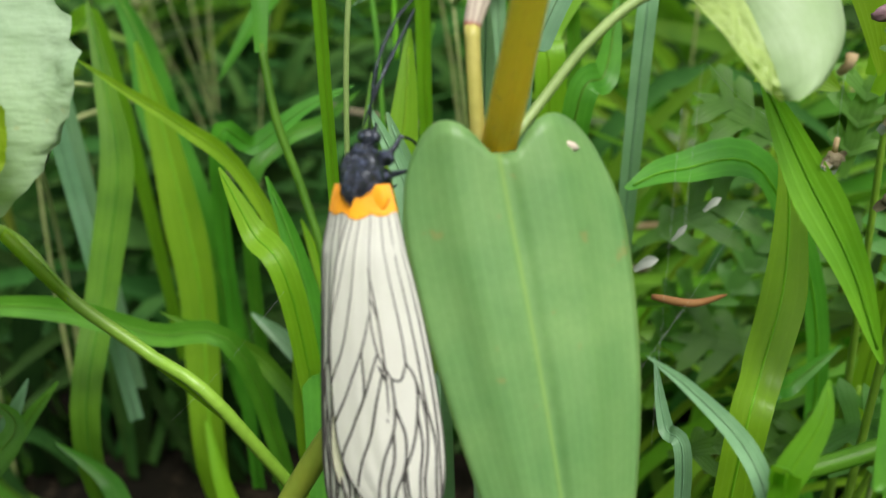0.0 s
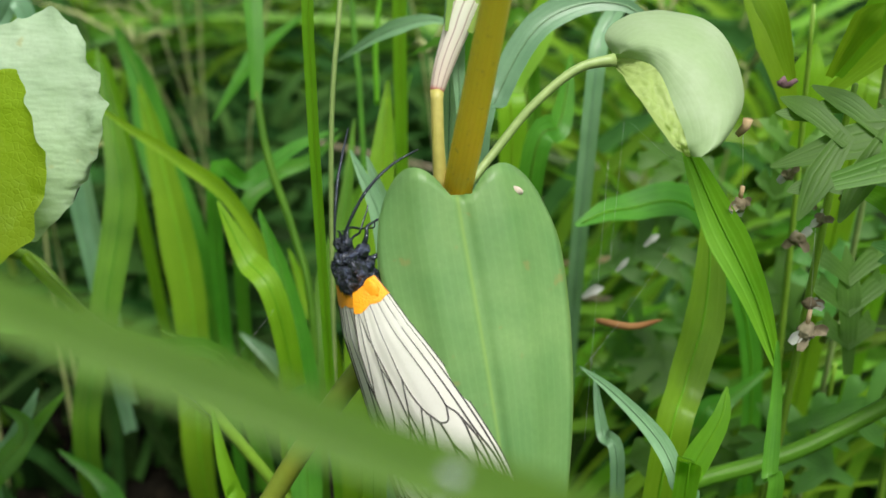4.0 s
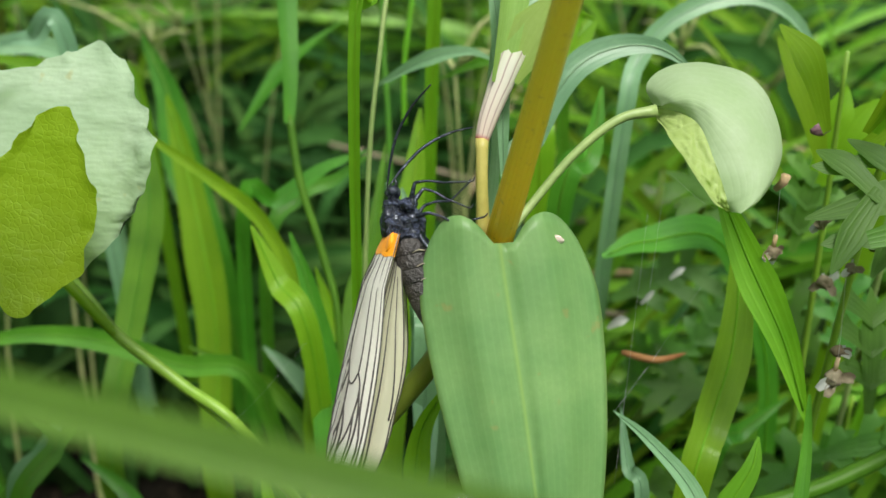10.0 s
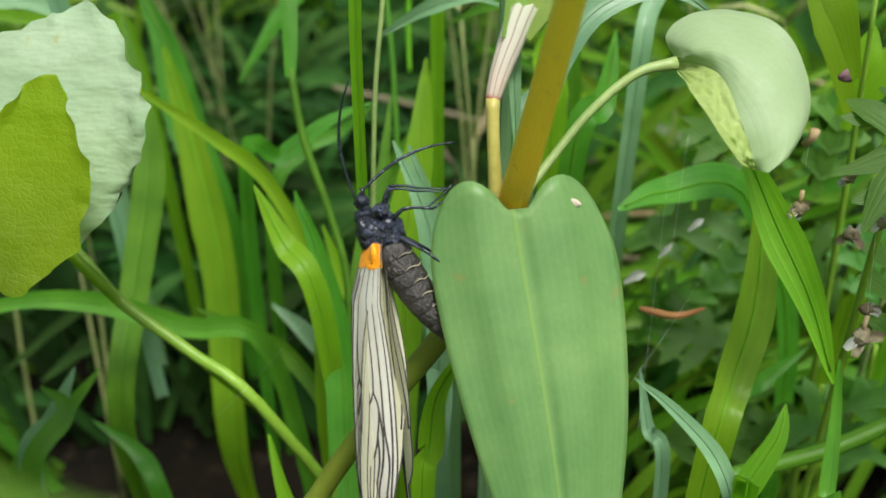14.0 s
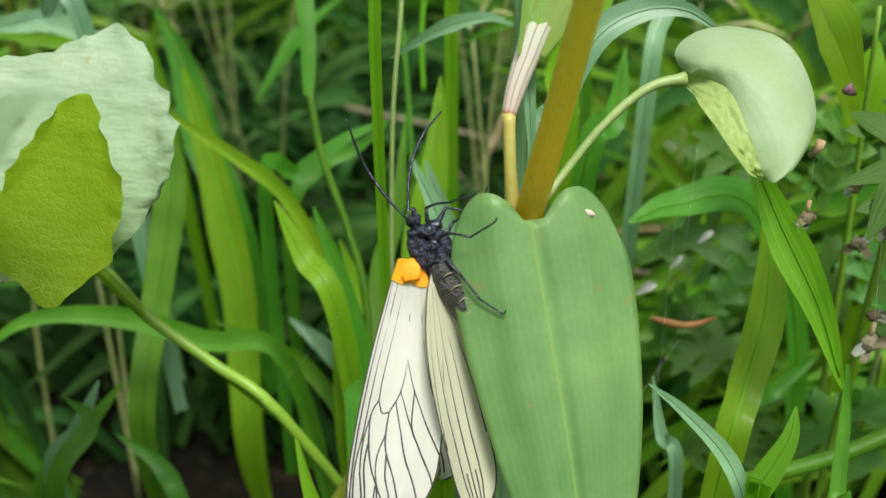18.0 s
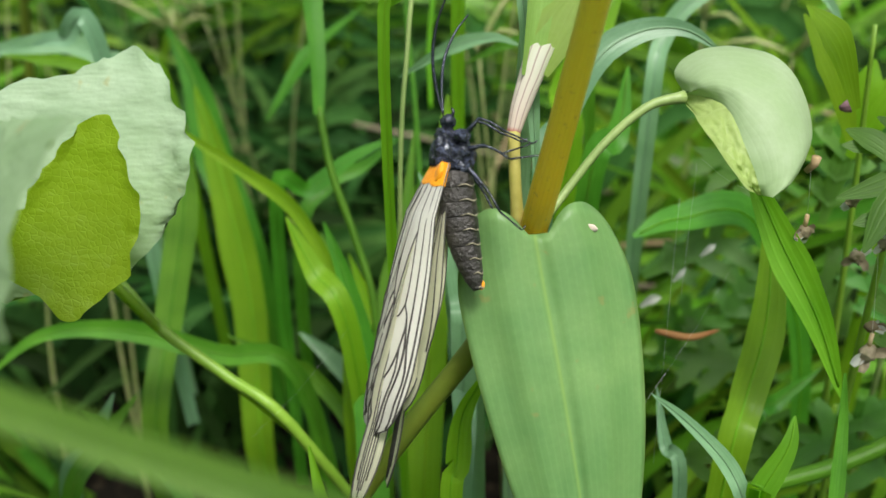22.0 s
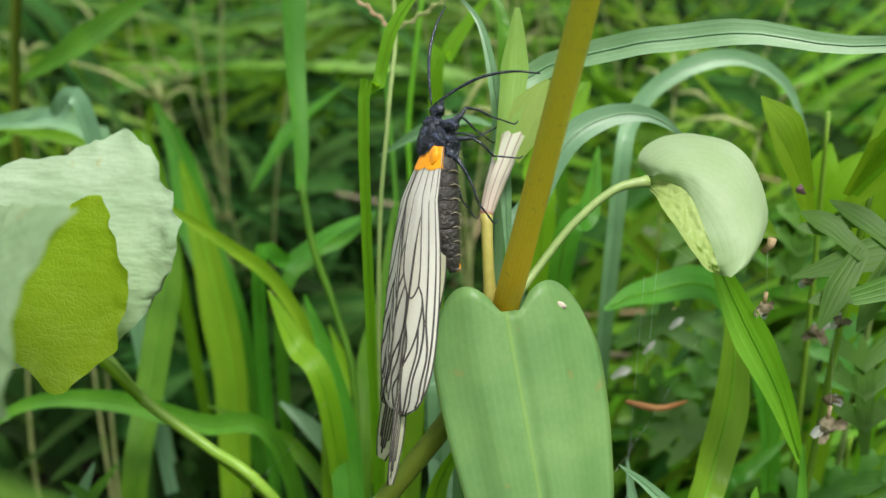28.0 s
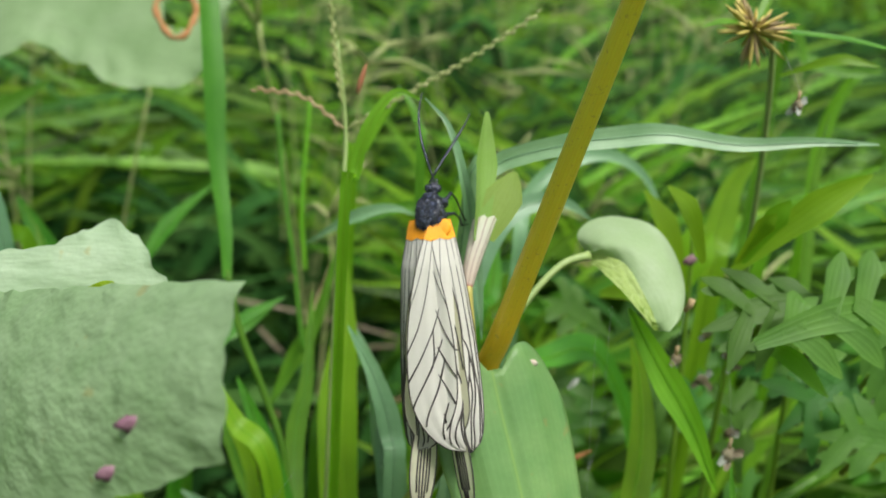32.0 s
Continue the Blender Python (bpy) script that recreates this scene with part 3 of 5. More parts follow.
blade("broad", "green", 4.4, (101, 70, 178), (97, 66, 163), (94, 60, 145), (91, 54, 125))
blade("arch", "blue", 3.5, (-81, 75, 158), (-75, 75, 159), (-68, 74, 156))
blade("broad", "green", 4.8, (-31, 70, 122), (-25, 62, 105), (-16, 55, 89))
blade("broad", "blue", 4.0, (-66, 44, 104), (-70, 40, 96), (-74, 36, 88))


def in_gap(*points):
    """Whether a leaf reaches into the dark gap between the tussocks."""
    along = [a.lerp(b, k / 4) for a, b in zip(points, points[1:]) for k in range(4)] + [points[-1]]
    return any((-0.28 if p.y > 300 else -0.52) * (p.y + 97) < p.x < -0.01 * (p.y + 97) and p.y < 380 for p in along)


def field():
    """The mass of grass behind: far more blades than one could count."""
    rng = random.Random(11)
    shell, distant = Shell(), Shell()
    for k in range(6600):
        near = k < 900
        if near:
            y, x = rng.uniform(95, 330), rng.uniform(-230, 230)
        elif k < 5200:
            y = 120 + 620 * rng.random() ** 1.3
            x = rng.uniform(-1, 1) * (70 + y * 0.75)
        else:
            y = rng.uniform(650, 3500)
            x = rng.uniform(-1, 1) * (70 + y * 0.75)
        patchy = noise.noise(Vector((x * 0.016, y * 0.011, 3.0)))
        clearing = -0.33 * (y + 97) < x < 0.05 * (y + 97)
        if patchy < rng.uniform(-0.3, 0.3) or (clearing and (y < 540 or (y < 2800 and rng.random() < 0.45))):
            continue
        high = (rng.uniform(70, 150) if near else rng.uniform(30, 110) + min(70, y * 0.12)) * (0.85 + 0.4 * patchy)
        if y < 120:
            high *= 0.8
        lean = Vector((rng.choice((-1, 1)) * rng.uniform(0.45, 2.0), rng.gauss(-0.1, 0.5), 0))
        w = (rng.choice((4.5, 6.0, 8.0, 10.0)) if near else rng.choice((3.5, 5.0, 7.0, 9.0))) * rng.uniform(0.8, 1.2) * (1 if y < 650 else 2.2)
        droop = rng.uniform(0.0, 0.8)
        base = Vector((x, y, rng.uniform(-1, 2)))
        mid = base + Vector((lean.x * high * 0.35, lean.y * high * 0.35, high * 0.62))
        tip = base + Vector((lean.x * high * (0.8 + droop), lean.y * high * (0.8 + droop), high * (1.0 - droop * 0.5)))
        if in_gap(tip, mid, base):
            continue
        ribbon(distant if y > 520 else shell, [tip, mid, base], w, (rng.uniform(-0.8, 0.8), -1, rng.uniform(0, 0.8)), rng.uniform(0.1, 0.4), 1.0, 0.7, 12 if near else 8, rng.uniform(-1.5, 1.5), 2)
    ob = new("meadow_grass", shell.mesh("meadow_grass", FIELD))
    tagged(ob, "dense green meadow grass filling the background", "grass", kind="stuff")
    # long thin leaves arching over each other, and the far grass, in shade colour
    shell = distant
    for k in range(950):
        y = rng.uniform(115, 620)
        x = rng.uniform(-1, 1) * (60 + y * 0.62)
        if noise.noise(Vector((x * 0.02, y * 0.02, 7.0))) < rng.uniform(-0.4, 0.1) or (-0.30 * (y + 97) < x < 0.03 * (y + 97) and rng.random() < 0.9):
            continue
        high = rng.uniform(45, 110) + min(60, y * 0.1)
        way = rng.choice((-1, 1)) * rng.uniform(0.3, 0.9)
        base = Vector((x, y, 0))
        over = base + Vector((way * high * 0.75, rng.uniform(-15, 15), high))
        tip = base + Vector((way * high * 1.5, rng.uniform(-25, 15), high * rng.uniform(0.45, 0.95)))
        if in_gap(tip, over, base):
            continue
        ribbon(shell, [tip, over, base + Vector((way * high * 0.25, 0, high * 0.6)), base], rng.choice((2.6, 3.6, 5.0, 6.5)), (rng.uniform(-0.4, 0.4), -1, rng.uniform(0.2, 0.9)), 0.3, 1.0, 0.7, 14, rng.uniform(-0.8, 0.8), 2)
    fine = Shell()
    for k in range(420):
        y = rng.uniform(55, 330)
        x = rng.uniform(-1, 1) * (45 + y * 0.5)
        high = rng.uniform(70, 125) + y * 0.22
        if -0.33 * (y + 97) < x < 0.05 * (y + 97) and rng.random() < 0.95:
            continue
        way = rng.choice((-1, 1)) * rng.uniform(0.2, 1.2)
        base = Vector((x, y, 0))
        bend = base + Vector((way * high * 0.4, rng.uniform(-8, 8), high * 0.65))
        tip = base + Vector((way * high * rng.uniform(0.9, 1.6), rng.uniform(-20, 20), high * rng.uniform(0.75, 1.05)))
        if in_gap(tip, bend, base):
            continue
        ribbon(fine, [tip, bend, base], rng.choice((1.3, 1.8, 2.6, 3.6)), (rng.uniform(-0.5, 0.5), -1, rng.uniform(0.1, 0.6)), 0.35, 1.0, 0.7, 12, rng.uniform(-0.6, 0.6), 2)
    for k in range(620):
        y = 240 + 620 * rng.random() ** 1.4
        x = rng.uniform(-1, 1) * (50 + y * 0.55)
        high = rng.uniform(55, 120) + y * 0.1
        way = rng.choice((-1, 1)) * rng.uniform(0.2, 1.2)
        base = Vector((x, y, 0))
        bend = base + Vector((way * high * 0.45, rng.uniform(-10, 10), high * 0.7))
        tip = base + Vector((way * high * rng.uniform(1.0, 1.8), rng.uniform(-30, 20), high * rng.uniform(0.6, 1.05)))
        if in_gap(tip, bend, base):
            continue
        ribbon(fine, [tip, bend, base], rng.choice((2.4, 3.4, 4.6, 6.0)), (rng.uniform(-0.5, 0.5), -1, rng.uniform(0.2, 0.8)), 0.3, 1.0, 0.7, 12, rng.uniform(-0.6, 0.6), 2)
    ob = new("fine_grass", fine.mesh("fine_grass", FINE))
    tagged(ob, "thin yellow-green grass leaves standing among the broad ones", "grass", kind="stuff")
    around = Shell()
    for k in range(9000):
        r, a = 300 + 4200 * rng.random() ** 1.7, rng.uniform(0, 6.2832)
        x, y = r * math.cos(a), r * math.sin(a) - 90
        if 40 < y < 780 and abs(x) < 0.66 * (y + 97) + 50:
            continue
        size = 1.0 + r / 1500
        high = rng.uniform(60, 135) * (0.75 + 0.25 * size)
        way = Vector((rng.gauss(0, 0.55), rng.gauss(0, 0.55), 0))
        base = Vector((x, y, -2))
        mid = base + way * high * 0.35 + Vector((0, 0, high * 0.65))
        tip = base + way * high * 1.05 + Vector((0, 0, high * rng.uniform(0.8, 1.0)))
        ribbon(around, [tip, mid, base], rng.uniform(3.0, 8.0) * size, (rng.uniform(-1, 1), -1, rng.uniform(0, 0.6)), 0.3, 1.0, 0.7, 6, rng.uniform(-1, 1), 2)
    ob = new("open_meadow", around.mesh("open_meadow", FINE))
    tagged(ob, "open green meadow grass spreading all round", "grass", kind="stuff")
    # a tangle behind the open gap, its shade put into the colour
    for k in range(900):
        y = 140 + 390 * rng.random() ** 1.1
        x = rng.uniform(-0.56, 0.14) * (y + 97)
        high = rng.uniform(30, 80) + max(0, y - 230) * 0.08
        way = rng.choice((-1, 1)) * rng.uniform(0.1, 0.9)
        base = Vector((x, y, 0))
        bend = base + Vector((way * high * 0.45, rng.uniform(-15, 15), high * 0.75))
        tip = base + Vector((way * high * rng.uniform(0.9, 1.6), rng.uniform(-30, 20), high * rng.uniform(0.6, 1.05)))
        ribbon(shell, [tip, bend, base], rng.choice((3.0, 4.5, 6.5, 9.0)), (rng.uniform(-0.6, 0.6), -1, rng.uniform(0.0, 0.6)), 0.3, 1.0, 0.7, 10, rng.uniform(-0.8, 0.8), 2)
    ob = new("arching_grass", shell.mesh("arching_grass", SHADY))
    tagged(ob, "thin grass leaves arching over one another, coloured dark for shade", "grass", kind="stuff")


field()


# ---- dayflower plant ----
def build_dayflower():
    plant = thing("dayflower", "dayflower with orange-brown stem, broad leaf and folded pale spathe", "plant")
    # main stem: up from the leaf and down to the ground
    up = spline([(3.7, 5.2, 149.5), (4.4, 3.9, 155.6), (5.2, 1.5, 161.0), (7.6, -3.4, 176), (12.4, -13.2, 206), (17, -24, 236)], 26)
    part("stem", Shell().tube(up, [1.62 if i < 10 else 1.62 - 0.36 * min(1, (i - 10) / 10) for i in range(26)], 16), STEM, plant, "thick orange-brown stem turning olive above")
    down = spline([(4.2, 4.2, 155), (2.0, 6.0, 147.5), (-2.2, 4, 140), (-11.3, 4, 126.7), (-18.9, 4, 114.2), (-29, 3, 95), (-41, 0, 45), (-46, 0, 0)], 34)
    part("lower_stem", Shell().tube(down, 1.35, 12), OLIVE, plant, "olive green lower stem")
    # broad leaf
    leaf = Shell()
    length, rows, uvs = 52.0, [], []
    right = Vector((0.995, 0.03, 0.09)).normalized()
    down_way = Vector((0.115, -0.45, -0.885)).normalized()
    front = right.cross(down_way).normalized()
    if front.y > 0:
        front = -front
    for i in range(44):
        v = i / 43
        wide = 10.0 * (0.9 + 0.1 * math.sin(min(1.0, v / 0.12) * 1.57)) * max(0.0, 1 - max(0.0, (v - 0.12) / 0.88) ** 1.75) ** 0.82
        row, line = [], []
        for j in range(33):
            u = 2 * j / 32 - 1
            q = max(0.0, (abs(u) - 0.15) / 0.85)
            lobe = (-(3.4 - 0.5 * max(0.0, u)) * max(0.0, math.sin(math.pi * q ** 0.95)) ** 0.8 + 1.6 * abs(u) ** 6) * (1 - v) ** 5
            x = u * wide + 1.2 * math.sin(v * 2.6) * (1 - abs(u) * 0.2)
            d = v * length + lobe
            n = -1.5 * abs(u) ** 1.6 * (1 - 0.5 * v) - 3.4 * max(0.0, u) * (1 - 0.5 * v) + 0.3 * max(0.0, -u) - 0.7 * math.exp(-(u / 0.07) ** 2) - 4.5 * max(0, v - 0.35) ** 2 * 2 + 0.9 * math.exp(-((abs(u) - 0.45) / 0.25) ** 2) * (1 - v)
            n += 0.25 * noise.noise(Vector((u * 3, v * 5, 2.0))) + 0.09 * math.sin(abs(u) * 17.0) * (1 - abs(u))
            row.append(Vector((4.7, 1.6, 155.9)) + right * x + down_way * d + front * n)
            line.append((j / 32, v))
        rows.append(row)
        uvs.append(line)
    leaf.grid(rows, uvs)
    blade_ob = part("leaf", leaf, DAYLEAF, plant, "broad smooth green leaf with parallel veins and a notched base")
    solid = blade_ob.modifiers.new("thickness", "SOLIDIFY")
    solid.thickness, solid.offset = 0.35 * MM, 0
    spot = Shell()
    x, y, z = min(leaf.verts, key=lambda v: (v[0] / MM - 11.0) ** 2 + (v[2] / MM - 155.7) ** 2)
    ball(spot, (x / MM, y / MM - 0.2, z / MM + 0.1), (0.75, 0.12, 0.5), 6, 10, 0.6)
    part("scar", spot, SCAR, blade_ob, "small pale damaged spot")
    # side shoot with its papery sheath and young leaves
    shoot = spline([(2.6, 4.4, 155.0), (2.3, 6.3, 160.5), (2.2, 8.4, 165.4)], 10)
    part("shoot", Shell().tube(shoot, [0.95, 0.82, 0.76, 0.72, 0.7, 0.7, 0.7, 0.7, 0.72, 0.78], 12), SHOOT, plant, "slender yellow-green side shoot")
    cover = spline([(2.2, 8.4, 165.3), (3.0, 9.6, 167.8), (4.2, 10.9, 170.9), (5.4, 12.0, 173.8)], 16)
    husk, rows, lines = Shell(), [], []
    for i, p in enumerate(cover):
        way = (cover[min(i + 1, 15)] - cover[max(i - 1, 0)]).normalized()
        side = way.cross(Vector((0, -1, 0))).normalized()
        near = side.cross(way)
        r = 0.78 + 0.85 * (i / 15) ** 0.9
        arc = [radians(-165 + 330 * k / 20) for k in range(21)]
        rows.append([p + (side * math.sin(a) + near * math.cos(a)) * r + way * (i / 15) ** 2 * (1.6 * math.cos(a * 0.5 - 0.5) - 1.0 + 0.25 * math.sin(a * 7)) for a in arc])
        lines.append([(k / 20, i / 15) for k in range(21)])
    part("sheath", husk.grid(rows, lines), SHEATH, plant, "dry white sheath with red-brown stripes")
    ribbon_leaf = Shell()
    ribbon(ribbon_leaf, [(6.0, 16.6, 188), (5.5, 15.2, 182.5), (4.8, 12.6, 177), (3.9, 10.3, 171.2)], 3.6, (0.3, -0.9, 0.3), 0.6, 0.9, 0.6, 24)
    part("young_leaf", ribbon_leaf, YOUNG, plant, "folded bright young leaf")
    second = Shell()
    ribbon(second, [(9.7, 13.2, 180.2), (8.4, 12.3, 177.6), (6.8, 11.5, 174.6), (5.0, 11.0, 171.6)], 5.4, (-0.4, -0.9, 0.4), 0.35, 0.95, 0.6, 18)
    part("young_leaf", second, YOUNG, plant, "short bright young leaf")
    # spathe on its curved stalk
    stalk = spline([(4.8, 5.0, 154.5), (8.5, 8.6, 158.0), (13, 11.3, 162.7), (18, 13.2, 166.3), (22.4, 14.0, 167.2)], 20)
    stalk_ob = part("spathe_stalk", Shell().tube(stalk, [0.5 + 0.25 * (i / 19) ** 6 for i in range(20)], 10), STALK, plant, "curved pale green stalk")
    inner = [(22.5, 16.0, 166.5), (23.3, 7.2, 165.5), (25.1, 2.9, 163.2), (27.0, 1.6, 161.1), (29.3, 3.5, 159.2)]
    crease = [(22.4, 15.1, 167.2), (25.9, 10.4, 167.4), (27.5, 6.0, 164.3), (28.6, 3.7, 161.2), (29.3, 3.3, 159.3)]
    outer = [(22.4, 15.3, 167.3), (21.7, 17.4, 169.3), (24.6, 18.9, 171.2), (29.8, 18.4, 171.6), (34.6, 15.8, 169.9), (36.5, 10.9, 164.3), (33.8, 6.2, 160.5), (29.4, 3.5, 159.1)]
    main = Shell()
    sheet(main, crease, outer, (0.5, -2.2, 0.8), 44, 34, 0.12, crumple=0.28)
    part("spathe", main, SPATHE, stalk_ob, "folded pale green heart-shaped spathe")
    fold = Shell()
    sheet(fold, inner, crease, (-0.2, 0.6, -0.3), 44, 30, 0.2, crumple=0.9)
    part("spathe_fold", fold, SPATHE_IN, stalk_ob, "bright net-veined inner fold")
    bits = Shell()
    bits.tube([Vector((35.2, 7.2, 160.4)), Vector((35.9, 6.9, 161.4)), Vector((36.0, 6.8, 162.3))], [0.35, 0.5, 0.55], 7)
    part("withered_flower", bits, STRAW, stalk_ob, "dried straw-coloured flower end")


build_dayflower()


# ---- big heart-shaped leaf plant ----
def build_bindweed():
    plant = thing("broad_leaved_weed", "pale green curled heart-shaped leaf on a slender stalk", "plant")
    far = Shell()
    sheet(far, [(-80, 16, 158), (-64, 20.5, 166.5), (-50, 23, 169.8), (-44.4, 24.2, 171.6), (-39.5, 20.5, 167), (-36.2, 14.5, 162.5)],
          [(-82, 8, 140), (-66, 9, 143), (-55, 9.5, 145), (-48, 10, 146.5), (-44.6, 10.5, 147.2), (-38.5, 12.6, 155)], (1.0, -1.5, 0.6), 40, 26, 1.1, 3.0)
    part("leaf_lobe", far, PALE, plant, "pale matte leaf lobe with a frilled edge")
    mid = Shell()
    sheet(mid, [(-49.5, 8.4, 165.0), (-46.5, 10.2, 167.2), (-44.0, 10.3, 167.4), (-42.0, 8.0, 163), (-40.9, 6.2, 158.8)],
          [(-60, 1, 151), (-56.2, 1.8, 151.5), (-52, 0.6, 148.6), (-49, 0.0, 146.4), (-42.0, 2.6, 151.2)], (0, 0.8, -0.5), 34, 22, 0.9, 8.0)
    part("curled_lobe", mid, BACKLIT, plant, "curled lobe with backlight put into its yellow-green colour")
    near = Shell()
    top = [(-74, 22, 159), (-60, 6, 168), (-47, -10, 174.4), (-29.6, -31.5, 182.4)]
    low = [(-76, 2, 138), (-62, -14, 147), (-47, -30, 160), (-32.2, -43.2, 171.8)]
    sheet(near, top, low, (-1.0, -1.5, 1.5), 40, 34, 0.55, 5.0)
    near_ob = part("leaf_lobe", near, NEARLOBE, plant, "pale leaf lobe with small purple spots")
    for i, j, r in ((33, 24, 1.0), (31, 30, 0.9), (14, 16, 0.8)):
        x, y, z = near.verts[i * 34 + j]
        dot = Shell()
        ball(dot, (x / MM, y / MM, z / MM), (r * 1.3, r * 0.45, r * 0.75), 8, 14, 0.45, r * 3)
        part("spot", dot, PURPLE, near_ob, "purple-brown blotch")
    stalk = spline([(-62, 12, 143), (-60, 36, 133), (-51, 32, 125), (-41, 29, 118), (-30, 25, 110), (-15, 30, 70), (-8, 34, 0)], 30)
    part("stalk", Shell().tube(stalk, 0.9, 9), LEAFSTALK, plant, "slender bright green stalk")


build_bindweed()


# ---- moth ----
WING_LONG = 28.2


def fore_edge(s, reach):
    """Outline of a forewing: the leading and trailing edge at s along it, with a blunt rounded apex and a slanting outer margin."""
    lead = 1.25 + 2.2 * math.sin(min(1.0, s / 0.66) * 1.57) ** 0.9
    trail = -1.25 - reach * math.sin(min(1.0, s / 0.72) * 1.57) ** 0.85
    front = max(0.0, 1 - max(0.0, (s - 0.70) / 0.30) ** 2.2) ** 0.5
    back = max(0.0, 1 - max(0.0, (s - 0.72) / 0.28) ** 1.95) ** 0.5
    return 0.35 + (lead - 0.35) * front, 0.35 + (trail - 0.35) * back


def bent(x, full, start=-2.6, span=6.4):
    """Where a flat wing's place x across comes to lie, sideways and up, when its leading half bends down along the flank."""
    q, rate = max(0.0, x - start), full / span
    return min(x, start) + math.sin(rate * q) / rate, -(1 - math.cos(rate * q)) / rate


def fore_shape(reach, bend=66.0):
    """A forewing whose trailing part reaches so far over the back."""

    def point(u, s):
        lead, trail = fore_edge(s, reach)
        x = trail + (lead - trail) * u
        across, z = bent(x, radians(bend) * (0.85 + 0.15 * min(1.0, s * 2.5)))
        z += 0.09 * math.sin(u * 31.0) * s - 0.035 * max(0.0, -3.0 - x) ** 2
        return Vector((across + 0.6, -s * WING_LONG, z + 1.1 * min(1.0, s * 5) - 0.8 * s * s))

    return point


fore_point = fore_shape(5.0)
fore_under = fore_shape(4.6, 46.0)


FORE_VEINS = [
    [(0.945, 0.02), (0.95, 0.40), (0.955, 0.66), (0.95, 0.85), (0.99, 0.93)],
    [(0.80, 0.02), (0.85, 0.30), (0.87, 0.50), (0.88, 0.64), (0.92, 0.76), (0.91, 0.88), (0.96, 0.965)],
    [(0.64, 0.02), (0.71, 0.25), (0.75, 0.43), (0.75, 0.52)],
    [(0.75, 0.52), (0.69, 0.565), (0.61, 0.56)],
    [(0.46, 0.02), (0.49, 0.20), (0.47, 0.36), (0.51, 0.48), (0.61, 0.56)],
    [(0.75, 0.52), (0.82, 0.575), (0.79, 0.67), (0.71, 0.77), (0.58, 0.86), (0.52, 0.99)],
    [(0.82, 0.575), (0.865, 0.67), (0.845, 0.78), (0.78, 0.88), (0.82, 0.99)],
    [(0.79, 0.67), (0.80, 0.76), (0.74, 0.86), (0.70, 0.995)],
    [(0.61, 0.56), (0.61, 0.64), (0.57, 0.71), (0.42, 0.81), (0.20, 0.93)],
    [(0.61, 0.64), (0.67, 0.73), (0.62, 0.82), (0.46, 0.90), (0.32, 0.975)],
    [(0.57, 0.71), (0.53, 0.80), (0.40, 0.88), (0.24, 0.955)],
    [(0.51, 0.48), (0.38, 0.58), (0.22, 0.68), (0.0, 0.79)],
    [(0.47, 0.36), (0.35, 0.47), (0.17, 0.59), (0.0, 0.68)],
    [(0.55, 0.52), (0.46, 0.62), (0.33, 0.74), (0.06, 0.87)],
    [(0.26, 0.03), (0.27, 0.25), (0.16, 0.44), (0.0, 0.56)],
    [(0.12, 0.04), (0.11, 0.22), (0.0, 0.38)],
    [(0.35, 0.47), (0.34, 0.60), (0.22, 0.68)],
    [(0.63, 0.83), (0.60, 0.92), (0.62, 0.998)],
]


def hind_point(u, s):
    """A hindwing, broad and rounded, drawn out into a spatulate tail."""
    body = max(0.0, 1 - max(0.0, (s - 0.36) / 0.36) ** 2.2) if s < 0.72 else 0.0
    tail = math.sin(math.pi * min(1.0, max(0.0, (s - 0.52) / 0.5)) ** 1.5) ** 0.7
    wide = 7.0 * math.sin(min(1.0, s / 0.40) * 1.57) ** 0.85 * body ** 0.55 + (0.5 + 3.2 * tail) * min(1.0, s * 4)
    mid = 0.9 * math.sin(min(1, s * 2) * 1.5) * (1 - 1.2 * max(0.0, s - 0.45))
    x = mid + wide * (u - 0.5)
    across, z = bent(x - 0.6, radians(58))
    return Vector((across * 0.9, -s * 34.5, z - 0.3 + 0.5 * min(1.0, s * 4) - 0.8 * s * s))


HIND_VEINS = [[(0.5, 0.05), (0.5, 0.4), (0.5, 0.7), (0.5, 0.98)], [(0.66, 0.05), (0.68, 0.35), (0.70, 0.62), (0.74, 0.93)],
              [(0.36, 0.05), (0.33, 0.35), (0.30, 0.62), (0.26, 0.93)], [(0.82, 0.1), (0.86, 0.3), (0.97, 0.52)], [(0.2, 0.1), (0.14, 0.3), (0.03, 0.52)],
              [(0.60, 0.62), (0.62, 0.78), (0.62, 0.96)], [(0.40, 0.62), (0.38, 0.78), (0.38, 0.96)]]


